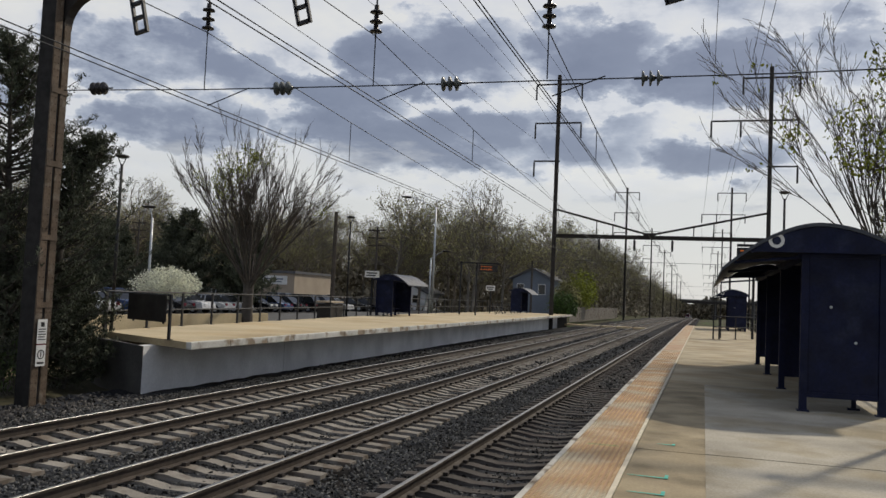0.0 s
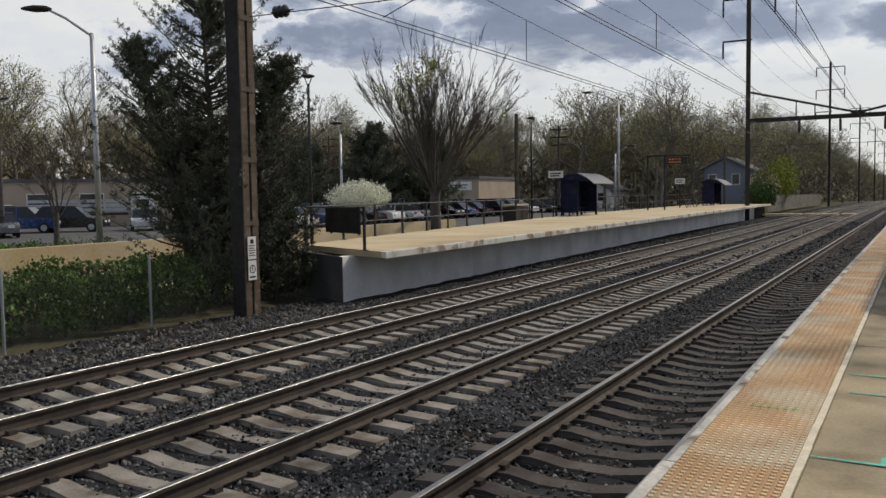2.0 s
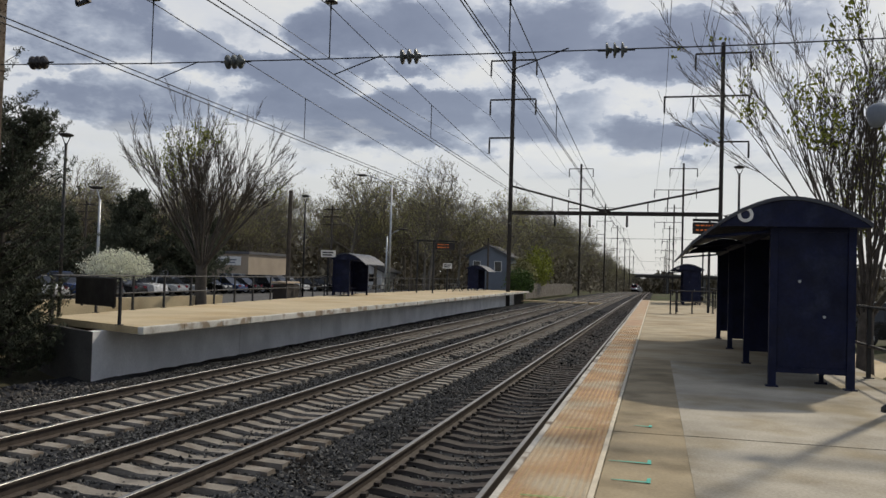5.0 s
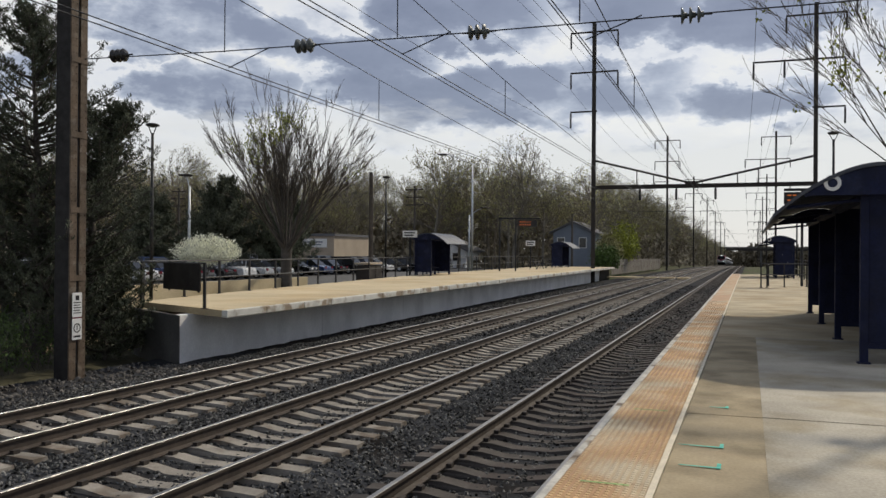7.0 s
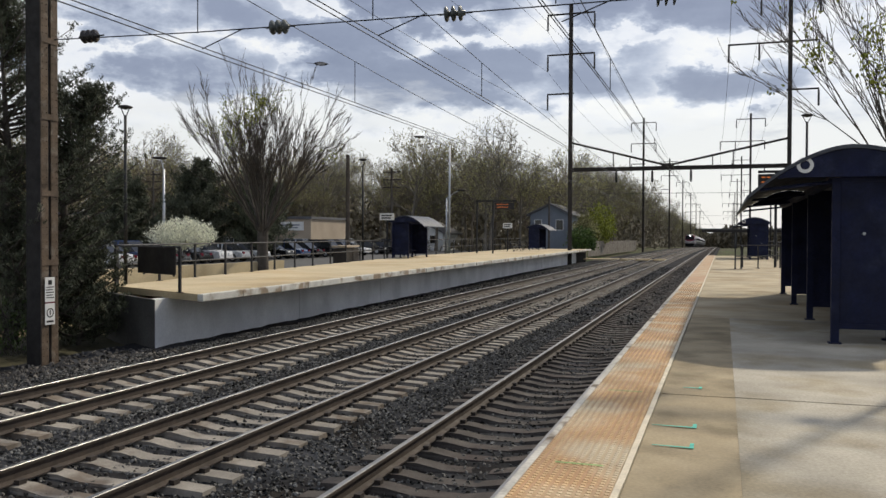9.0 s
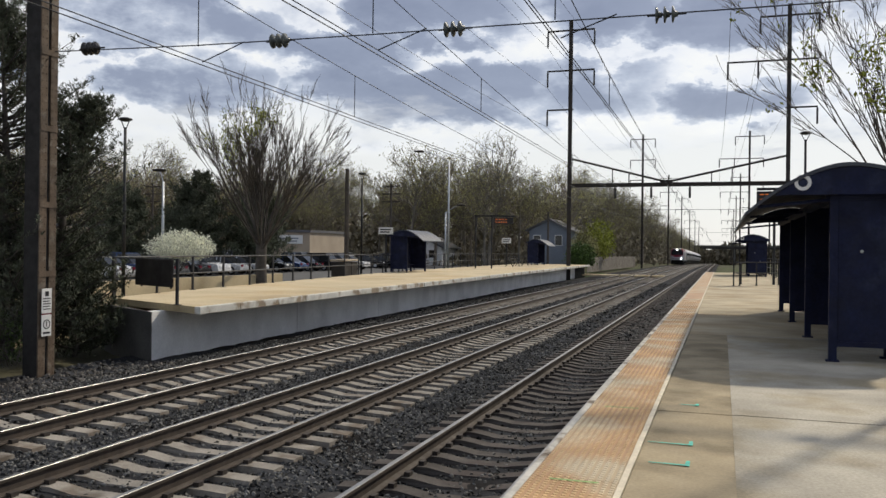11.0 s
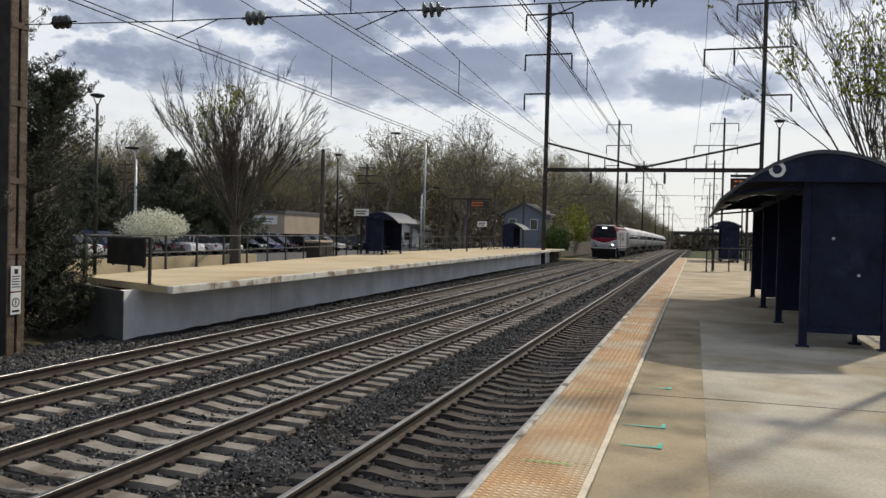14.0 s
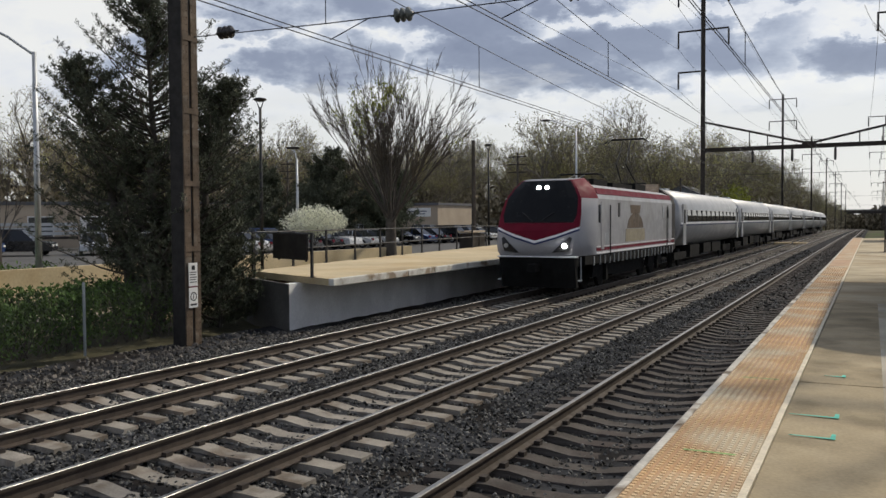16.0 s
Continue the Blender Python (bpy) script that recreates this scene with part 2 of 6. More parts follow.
M = dict(
    earth=mat("dry_earth_and_grass", (0.075, 0.07, 0.045), 0.95, spec=0.05, vary=0.35, scale=0.35, fine=9, second=(0.06, 0.085, 0.03), second_scale=0.12),
    ballast=mat("grey_ballast_bed", (0.036, 0.037, 0.040), 0.95, spec=0.03, vary=0.55, scale=1.2, fine=22, bump=1.0, second=(0.024, 0.021, 0.019), second_scale=0.5),
    stone=mat("ballast_stone", (0.100, 0.098, 0.092), 0.9, spec=0.08, vary=0.25, scale=2, fine=80, island=0.95),
    rubble=mat("pale_rubble", (0.095, 0.086, 0.075), 0.9, vary=0.3, scale=3, fine=50, island=0.55),
    tie=mat("weathered_concrete_tie", (0.24, 0.22, 0.19), 0.92, spec=0.08, vary=0.22, scale=3, fine=45, bump=0.3, island=0.14, second=(0.15, 0.125, 0.10), second_scale=2.2),
    tie_dark=mat("soiled_concrete_tie", (0.085, 0.077, 0.07), 0.94, spec=0.05, vary=0.25, scale=3, fine=45, bump=0.3, island=0.16, second=(0.07, 0.06, 0.055), second_scale=2.2),
    rail=mat("rusty_rail_web", (0.055, 0.042, 0.033), 0.8, vary=0.25, scale=4, fine=60),
    railtop=mat("polished_rail_head", (0.30, 0.295, 0.285), 0.47, 1.0, vary=0.12, scale=3, fine=50, bump=0.03),
    clip=mat("rusted_rail_clip", (0.04, 0.032, 0.027), 0.75, vary=0.3, scale=9),
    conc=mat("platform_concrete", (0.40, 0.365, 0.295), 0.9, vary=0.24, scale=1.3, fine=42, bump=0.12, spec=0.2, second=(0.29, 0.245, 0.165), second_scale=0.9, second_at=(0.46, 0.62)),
    # tan strip: stains, with some of the shelter's shade in the colour
    conc_tan=mat("stained_shaded_tan_concrete", (0.33, 0.27, 0.175), 0.9, vary=0.18, scale=2.0, fine=42, bump=0.12, spec=0.2, second=(0.22, 0.18, 0.115), second_scale=1.4, second_at=(0.47, 0.62)),
    # slabs past the shelter's shade: own tan plus sunlight put into the colour
    conc_sun=mat("sunlit_warm_tan_concrete", (0.42, 0.355, 0.245), 0.9, vary=0.2, scale=1.1, fine=42, bump=0.12, spec=0.2, second=(0.34, 0.27, 0.17), second_scale=0.7, second_at=(0.46, 0.64)),
    # domes paler from wear, with their tops' reflected light put into the colour
    dome=mat("worn_highlit_tactile_dome", (0.58, 0.38, 0.19), 0.6, vary=0.2, scale=2.2, fine=40, bump=0.05, second=(0.56, 0.47, 0.32), second_scale=1.1, second_at=(0.46, 0.6)),
    conc_far=mat("sunlit_tan_platform_concrete", (0.50, 0.41, 0.26), 0.88, vary=0.14, scale=0.5, fine=14, second=(0.44, 0.335, 0.19), second_scale=0.3),
    edge=mat("chipped_white_edge_concrete", (0.56, 0.55, 0.50), 0.85, vary=0.18, scale=2.0, fine=24, second=(0.27, 0.215, 0.15), second_scale=1.5, second_at=(0.52, 0.60)),
    coping=mat("worn_pale_coping_concrete", (0.47, 0.45, 0.40), 0.85, vary=0.25, scale=3.0, fine=30, second=(0.15, 0.12, 0.09), second_scale=2.4, second_at=(0.52, 0.62)),
    wallw=mat("whitewashed_concrete_wall", (0.82, 0.82, 0.81), 0.9, vary=0.1, scale=0.8, fine=18, second=(0.70, 0.70, 0.69), second_scale=0.5),
    # concrete darkened in colour to stand for walls lying in shade
    walld=mat("shade_darkened_concrete", (0.10, 0.098, 0.092), 0.9, vary=0.25, scale=0.9, fine=18),
    tactile=mat("worn_orange_tactile_tile", (0.41, 0.24, 0.11), 0.62, vary=0.16, scale=2.2, fine=40, bump=0.1, island=0.08, second=(0.40, 0.31, 0.19), second_scale=1.1, second_at=(0.46, 0.6)),
    tactile_red=mat("faded_red_tactile_tile", (0.40, 0.235, 0.125), 0.7, vary=0.16, scale=2.2, fine=40, bump=0.1, island=0.08, second=(0.42, 0.32, 0.20), second_scale=1.1),
    line=mat("worn_cream_line", (0.60, 0.53, 0.40), 0.75, vary=0.16, scale=5, fine=50),
    teal=mat("teal_spray_paint", (0.06, 0.44, 0.34), 0.6, vary=0.25, scale=9),
    green=mat("faded_green_chalk", (0.25, 0.36, 0.13), 0.8, vary=0.3, scale=9),
    navy=mat("navy_blue_painted_steel", (0.006, 0.009, 0.032), 0.6, spec=0.22, vary=0.35, scale=3, fine=25, bump=0.08, second=(0.014, 0.019, 0.046), second_scale=2.2, second_at=(0.54, 0.66)),
    navy_roof=mat("grey_blue_roof_sheet", (0.05, 0.056, 0.07), 0.45, vary=0.15, scale=1.4, fine=20),
    white=mat("white_painted_plate", (0.72, 0.72, 0.70), 0.6, vary=0.06, scale=4, bump=0.02),
    black=mat("black_painted_steel", (0.014, 0.014, 0.016), 0.5, vary=0.25, scale=3),
    steel=mat("dark_rusted_steel", (0.028, 0.023, 0.020), 0.7, vary=0.3, scale=1.6, fine=30, bump=0.2),
    steel_brown=mat("flaking_brown_steel", (0.10, 0.07, 0.046), 0.75, vary=0.35, scale=2.2, fine=28, bump=0.3, second=(0.15, 0.12, 0.09), second_scale=3.0, second_at=(0.56, 0.64)),
    galv=mat("galvanised_steel", (0.42, 0.44, 0.46), 0.45, 0.6, vary=0.12, scale=3),
    mesh=mat("dull_fence_wire", (0.10, 0.105, 0.10), 0.7, vary=0.1, bump=0, spec=0.1),
    wire=mat("dark_overhead_wire", (0.02, 0.022, 0.026), 0.6, vary=0.1, bump=0),
    glassins=mat("brown_glazed_insulator", (0.03, 0.027, 0.027), 0.25, vary=0.1, bump=0),
    paleins=mat("grey_green_glazed_insulator", (0.10, 0.11, 0.105), 0.25, vary=0.1, bump=0),
    bark=mat("grey_brown_bark", (0.078, 0.067, 0.057), 0.92, vary=0.3, scale=5, fine=40, bump=0.5),
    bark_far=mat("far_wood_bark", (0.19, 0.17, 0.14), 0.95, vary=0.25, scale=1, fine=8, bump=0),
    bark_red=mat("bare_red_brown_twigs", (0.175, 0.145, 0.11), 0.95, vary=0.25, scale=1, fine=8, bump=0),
    leaf_y=mat("yellow_green_spring_leaf", (0.24, 0.26, 0.035), 0.7, vary=0.25, scale=2, bump=0, island=0.3),
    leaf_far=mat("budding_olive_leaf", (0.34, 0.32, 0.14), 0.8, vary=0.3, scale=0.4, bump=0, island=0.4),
    cedar=mat("dark_cedar_needles", (0.072, 0.08, 0.05), 0.85, vary=0.35, scale=1.5, bump=0, island=0.4),
    hedge=mat("green_hedge_leaf", (0.09, 0.155, 0.03), 0.7, vary=0.6, scale=1.8, bump=0, island=0.5),
    blossom=mat("white_blossom", (0.74, 0.74, 0.60), 0.8, vary=0.15, scale=3, bump=0, island=0.25),
    asphalt=mat("car_park_asphalt", (0.075, 0.074, 0.072), 0.92, vary=0.2, scale=0.7, fine=20),
    grass=mat("short_lawn", (0.11, 0.125, 0.045), 0.95, vary=0.3, scale=0.8, fine=30, bump=0.4),
    tan=mat("tan_rendered_wall", (0.40, 0.33, 0.25), 0.9, vary=0.1, scale=0.6),
    siding=mat("blue_grey_siding", (0.17, 0.195, 0.235), 0.8, vary=0.1, scale=0.8),
    roofing=mat("grey_roof_shingle", (0.12, 0.12, 0.125), 0.9, vary=0.2, scale=1),
    winglass=glossy_dark("dark_window_glass", (0.015, 0.017, 0.02)),
    silver=mat("silver_painted_locomotive_side", (0.30, 0.30, 0.315), 0.42, 0.15, vary=0.07, scale=-1.2, fine=20, bump=0.02, second=(0.25, 0.248, 0.248), second_scale=0.7),
    stainless=mat("fluted_stainless_steel", (0.34, 0.345, 0.355), 0.42, 0.45, vary=0.08, scale=-1.0, fine=15, bump=0.03),
    red=mat("dark_red_locomotive_paint", (0.13, 0.006, 0.02), 0.62, spec=0.12, vary=0.1, scale=-2, bump=0.02),
    stripe_w=mat("white_stripe_paint", (0.75, 0.75, 0.76), 0.45, vary=0.05, scale=-3, bump=0),
    stripe_b=mat("blue_stripe_paint", (0.02, 0.03, 0.10), 0.45, vary=0.1, scale=-3, bump=0),
    under=mat("grimy_underframe", (0.011, 0.011, 0.011), 0.95, spec=0.1, vary=0.3, scale=-3),
    gold=mat("printed_sepia_emblem", (0.27, 0.235, 0.16), 0.5, vary=0.2, scale=-5, bump=0),
    cabgrey=mat("grey_cab_paint", (0.31, 0.31, 0.325), 0.45, 0.1, vary=0.07, scale=-1.2, fine=20, bump=0.02),
    screen=mat("dark_tinted_windscreen", (0.006, 0.007, 0.009), 0.18, vary=0.05, scale=-2, bump=0, spec=0.12),
    brush=mat("brown_leafless_undergrowth", (0.20, 0.175, 0.125), 0.95, vary=0.3, scale=0.3, bump=0, island=0.45, spec=0.1),
    lamp_on=glow("lit_headlight", (1.0, 0.98, 0.92), 45.0),
    # near-black steel for faces whose shade is put into the colour
    steel_shade=mat("shade_darkened_steel", (0.018, 0.016, 0.015), 0.8, vary=0.3, scale=3, fine=30),
    amber=glow("amber_display", (1.0, 0.25, 0.04), 0.35),
    rubber=mat("black_rubber", (0.015, 0.015, 0.015), 0.85, vary=0.1, bump=0),
)
CAR_PAINTS = [mat("car_paint_%s" % n, c, 0.22, 0.25, vary=0.03, scale=-2, bump=0, spec=0.6) for n, c in (
    ("white", (0.62, 0.62, 0.62)), ("silver", (0.40, 0.42, 0.44)), ("black", (0.012, 0.012, 0.014)), ("blue", (0.03, 0.06, 0.16)), ("grey", (0.12, 0.125, 0.13)), ("red", (0.22, 0.015, 0.015)))]


# ---- small builders ----
def box(bm, x0, x1, y0, y1, z0, z1, m=None):
    vs = [Vector((x, y, z)) for z in (z0, z1) for y in (y0, y1) for x in (x0, x1)]
    if m is not None:
        vs = [m @ v for v in vs]
    v = [bm.verts.new(p) for p in vs]
    for f in ((0, 2, 3, 1), (4, 5, 7, 6), (0, 1, 5, 4), (2, 6, 7, 3), (0, 4, 6, 2), (1, 3, 7, 5)):
        bm.faces.new([v[i] for i in f])
    return v


def tube(bm, a, b, r0, r1=None, n=6, caps=True):
    """A tapered rod from a to b."""
    a, b = Vector(a), Vector(b)
    r1 = r0 if r1 is None else r1
    d = b - a
    q = d.to_track_quat("Z", "Y").to_matrix()
    ra = [bm.verts.new(a + q @ Vector((math.cos(k * math.tau / n) * r0, math.sin(k * math.tau / n) * r0, 0))) for k in range(n)]
    rb = [bm.verts.new(b + q @ Vector((math.cos(k * math.tau / n) * r1, math.sin(k * math.tau / n) * r1, 0))) for k in range(n)]
    for k in range(n):
        bm.faces.new((ra[k], ra[(k + 1) % n], rb[(k + 1) % n], rb[k]))
    if caps:
        bm.faces.new(ra[::-1]), bm.faces.new(rb)


def lathe(bm, prof, m=None, n=14):
    """Turns a profile of (radius, height) round the z axis."""
    rings = []
    for r, z in prof:
        ring = [Vector((r * math.cos(k * math.tau / n), r * math.sin(k * math.tau / n), z)) for k in range(n)]
        rings.append([bm.verts.new(m @ v if m is not None else v) for v in ring])
    for a, b in zip(rings, rings[1:]):
        for k in range(n):
            bm.faces.new((a[k], a[(k + 1) % n], b[(k + 1) % n], b[k]))
    bm.faces.new(rings[0][::-1]), bm.faces.new(rings[-1])


def prism(bm, pts, lift, caps=True):
    """A polygon of 3D points swept along the vector lift."""
    lift = Vector(lift)
    a = [bm.verts.new(Vector(p)) for p in pts]
    b = [bm.verts.new(Vector(p) + lift) for p in pts]
    n = len(pts)
    for k in range(n):
        bm.faces.new((a[k], a[(k + 1) % n], b[(k + 1) % n], b[k]))
    if caps:
        bm.faces.new(a[::-1]), bm.faces.new(b)


def mesh_of(bm, material, smooth=False, bevel=0.0):
    if bevel:
        bmesh.ops.bevel(bm, geom=list(bm.edges), offset=bevel, segments=2, affect="EDGES", profile=0.6)
    bmesh.ops.recalc_face_normals(bm, faces=bm.faces)
    me = bpy.data.meshes.new("mesh")
    bm.to_mesh(me)
    bm.free()
    me.materials.append(material)
    if smooth:
        for p in me.polygons:
            p.use_smooth = True
    return me


def part(name, bm, material, parent=None, label="", smooth=False, bevel=0.0):
    ob = new(name, mesh_of(bm, material, smooth, bevel) if isinstance(bm, bmesh.types.BMesh) else bm)
    if parent is not None:
        ob.parent = parent
    return tagged(ob, label)


def base(name, m, label, category, group="", kind=""):
    ob = new(name)
    ob.matrix_world = m
    return tagged(ob, label, category, group, kind)


def raw(verts, faces, material, smooth=False):
    me = bpy.data.meshes.new("mesh")
    me.from_pydata(verts, [], faces)
    me.materials.append(material)
    if smooth:
        me.polygons.foreach_set("use_smooth", [True] * len(me.polygons))
    return me


def drop(y):
    """How far the line falls away in the distance."""
    return -2.15e-5 * max(y - 60, 0) ** 2


# ---- ground ----
def ground_z(x, y):
    if x < -19.5:
        z = 0.1 + 0.006 * min(-19.5 - x, 60)
    elif x < -12.5:
        z = -0.40 + 0.5 * (-12.5 - x) / 7.0
    elif x < 7.5:
        z = -0.46
    else:
        z = -0.46 + 0.55 * min((x - 7.5) / 4, 1)
    return z + drop(y)


def build_ground():
    xs = [-3000, -900, -300, -120, -60, -40, -30, -24, -19.5, -16, -12.5, -10.5, -3, 2.5, 7.5, 9.5, 11.5, 20, 40, 120, 300, 900, 3000]
    ys = [-600, -100, -30, -10, 0, 10, 20, 30, 45, 60, 80, 100, 130, 170, 220, 280, 340, 400, 480, 560, 640, 720, 800, 1100, 1800, 3600]
    vs = [(x, y, ground_z(x, min(y, 800))) for y in ys for x in xs]
    n = len(xs)
    fs = [(j * n + i, j * n + i + 1, (j + 1) * n + i + 1, (j + 1) * n + i) for j in range(len(ys) - 1) for i in range(n - 1)]
    tagged(new("ground", raw(vs, fs, M["earth"])), "dry earth and thin grass reaching to the horizon", "ground", kind="structure")


def sheet(name, x0, x1, ys, zf, material, label, category):
    vs, fs = [], []
    for k, y in enumerate(ys):
        vs += [(x0, y, zf(x0, y)), (x1, y, zf(x1, y))]
        if k:
            a = 2 * k
            fs.append((a - 2, a - 1, a + 1, a))
    return tagged(new(name, raw(vs, fs, material)), label, category, kind="structure")


build_ground()
YS = [-8, 0, 10, 20, 30, 45, 60, 80, 100, 130, 170, 220, 260, 300, 340, 380, 420, 460, 500, 560, 620, 700, 780]
lot = sheet("car_park_surface", -75, -24, [-40, 0, 20, 40, 60, 90, 130], lambda x, y: ground_z(x, y) + 0.03, M["asphalt"], "grey asphalt car park behind the far platform", "car park")
sheet("car_park_surface_2", 9.95, 40, [-10, 10, 30, 60, 90], lambda x, y: ground_z(x, y) + 0.03, M["asphalt"], "asphalt car park beyond the near platform's fence", "car park")
sheet("pavement_strip", 8.7, 9.9, [-10, 10, 30, 60, 90], lambda x, y: ground_z(x, y) + 0.09, M["conc_far"], "pale concrete pavement beyond the near platform", "pavement")
sheet("lawn_strip", -24, -20.5, [-20, 10, 30, 50], lambda x, y: ground_z(x, y) + 0.04, M["grass"], "sunlit lawn strip beside the car park", "lawn")


# ---- track bed ----
def ballast_z(x, y):
    """Height of the stone bed across the three tracks."""
    e = 0.0
    if x < -8.9:
        e = -0.10 * min((-8.9 - x) / 1.6, 1)
    n = noise.noise(Vector((x * 1.3, y * 1.3, 0))) * 0.035 + noise.noise(Vector((x * 5, y * 5, 3))) * 0.02
    return -0.252 + e + n + drop(y)


def build_ballast():
    ys, y = [], -6.0
    while y < 780:
        ys.append(y)
        y += 0.16 if y < 26 else (0.5 if y < 60 else (3 if y < 150 else 25))
    xs = [-11.4 + 0.16 * i for i in range(84)]
    n = len(xs)
    vs = [(x, yy, ballast_z(x, yy)) for yy in ys for x in xs]
    fs = [(j * n + i, j * n + i + 1, (j + 1) * n + i + 1, (j + 1) * n + i) for j in range(len(ys) - 1) for i in range(n - 1)]
    bed = tagged(new("ballast_bed", raw(vs, fs, M["ballast"], True)), "grey crushed stone bed under the tracks", "ballast", kind="structure")
    return bed


TRACKS = (-6.84, -3.50, 0.0)
bed = build_ballast()


def stones(name, count, where, size, material, label, seed):
    rng = random.Random(seed)
    vs, fs = [], []
    ico = [(0, 0, 1), (0.89, 0, 0.45), (0.28, 0.85, 0.45), (-0.72, 0.53, 0.45), (-0.72, -0.53, 0.45), (0.28, -0.85, 0.45),
           (0.72, 0.53, -0.45), (-0.28, 0.85, -0.45), (-0.89, 0, -0.45), (-0.28, -0.85, -0.45), (0.72, -0.53, -0.45)]
    top = [(0, 1, 2), (0, 2, 3), (0, 3, 4), (0, 4, 5), (0, 5, 1), (1, 6, 2), (2, 6, 7), (2, 7, 3), (3, 7, 8), (3, 8, 4), (4, 8, 9), (4, 9, 5), (5, 9, 10), (5, 10, 1), (1, 10, 6)]
    for _ in range(count):
        x, y = where(rng)
        s = size * rng.uniform(0.55, 1.35)
        q = Euler((rng.uniform(0, 6), rng.uniform(0, 6), rng.uniform(0, 6))).to_matrix()
        sx, sy, sz = rng.uniform(0.7, 1.3), rng.uniform(0.6, 1.1), rng.uniform(0.45, 0.9)
        c = Vector((x, y, ballast_z(x, y) + s * 0.12))
        k = len(vs)
        vs += [tuple(c + q @ Vector((p[0] * sx, p[1] * sy, p[2] * sz)) * s * rng.uniform(0.8, 1.15)) for p in ico]
        fs += [(a + k, b + k, d + k) for a, b, d in top]
    return tagged(new(name, raw(vs, fs, material)), label, "ballast", kind="stuff")


def near_bed(rng):
    y = 2.5 + 26 * rng.random() ** 1.45
    while True:
        x = rng.uniform(-9.6, 1.3)
        if min(abs(x - t) for t in TRACKS) > 0.62 or rng.random() < 0.4:
            return x, y


stones("ballast_stones_far", 13000, lambda r: (r.uniform(-10.2, 1.3), 26 + 50 * r.random() ** 1.4), 0.055, M["stone"], "loose grey ballast stones along the tracks", 24)
stones("ballast_stones", 68000, near_bed, 0.028, M["stone"], "loose grey ballast stones between the rails", 4)
stones("pale_rubble_stones", 1500, lambda r: (r.uniform(-11.3, -9.0), r.uniform(4, 17)), 0.05, M["rubble"], "pale rubble at the foot of the wire fence", 5)


def build_track(xc, k):
    trk = base("railway_track", pose(xc, 0, 0), ("railway track beside the far platform on pale concrete ties", "middle railway track on concrete ties", "railway track beside the near platform on soiled ties")[k], "railway track", "parallel railway tracks")
    tm = M["tie"] if k < 2 else M["tie_dark"]
    for s in (-1, 1):
        prof = [(-0.075, -0.172), (0.075, -0.172), (0.075, -0.16), (0.012, -0.14), (0.010, -0.045), (0.036, -0.036), (0.036, -0.006), (-0.036, -0.006), (-0.036, -0.036), (-0.010, -0.045), (-0.012, -0.14), (-0.075, -0.16)]
        n = len(prof)
        vs = [(s * 0.753 + px, y, pz + drop(y)) for y in YS for px, pz in prof]
        fs = [(j * n + i, j * n + (i + 1) % n, (j + 1) * n + (i + 1) % n, (j + 1) * n + i) for j in range(len(YS) - 1) for i in range(n)]
        rail = part("rail", raw(vs, fs, M["rail"]), None, trk, "rust-brown steel rail")
        cap = [(-0.030, -0.005), (-0.026, 0.0), (0.026, 0.0), (0.030, -0.005)]
        vs = [(s * 0.753 + px, y, pz + drop(y)) for y in YS for px, pz in cap]
        fs = [(j * 4 + i, j * 4 + i + 1, (j + 1) * 4 + i + 1, (j + 1) * 4 + i) for j in range(len(YS) - 1) for i in range(3)]
        part("running_surface", raw(vs, fs, M["railtop"]), None, rail, "polished bright rail head")
    bm = bmesh.new()
    sec = [(-1.27, -0.20), (-0.95, -0.185), (-0.55, -0.185), (-0.25, -0.235), (0.25, -0.235), (0.55, -0.185), (0.95, -0.185), (1.27, -0.20)]
    lo = [bm.verts.new((x, y, -0.36)) for x in (-1.29, 1.29) for y in (-0.14, 0.14)]
    tops = [[bm.verts.new((x, w, z)) for x, z in sec] for w in (-0.115, 0.115)]
    for i in range(len(sec) - 1):
        bm.faces.new((tops[0][i], tops[0][i + 1], tops[1][i + 1], tops[1][i]))
    bm.faces.new([lo[0], lo[2]] + tops[0][::-1]), bm.faces.new([lo[3], lo[1]] + tops[1])
    bm.faces.new((lo[1], lo[0], tops[0][0], tops[1][0])), bm.faces.new((lo[2], lo[3], tops[1][-1], tops[0][-1]))
    me = mesh_of(bm, tm)
    bm = bmesh.new()
    for s in (-1, 1):
        for d in (-1, 1):
            box(bm, s * 0.753 + d * 0.10 - 0.035, s * 0.753 + d * 0.10 + 0.035, -0.05, 0.05, -0.19, -0.135)
    cm = mesh_of(bm, M["clip"])
    rng = random.Random(k)
    y = 1.25 + 0.2 * k
    fv, ff = [], []
    mv, mf = [v.co.copy() for v in me.vertices], [tuple(p.vertices) for p in me.polygons]
    while y < 300:
        dz = drop(y) + rng.uniform(-0.008, 0.008)
        if y < 58:
            t = part("tie", me, None, trk)
            t.location, t.rotation_euler = (rng.uniform(-0.02, 0.02), y, dz), (0, 0, rng.uniform(-0.012, 0.012))
            if y < 32:
                tagged(part("rail_fastening", cm, None, t), kind="stuff")
        else:
            b = len(fv)
            fv += [(v.x, v.y + y, v.z + dz) for v in mv]
            ff += [tuple(q + b for q in f) for f in mf]
        y += 0.511
    tagged(part("far_ties", raw(fv, ff, tm), None, trk), kind="stuff")
    return trk


for k, xc in enumerate(TRACKS):
    build_track(xc, k)


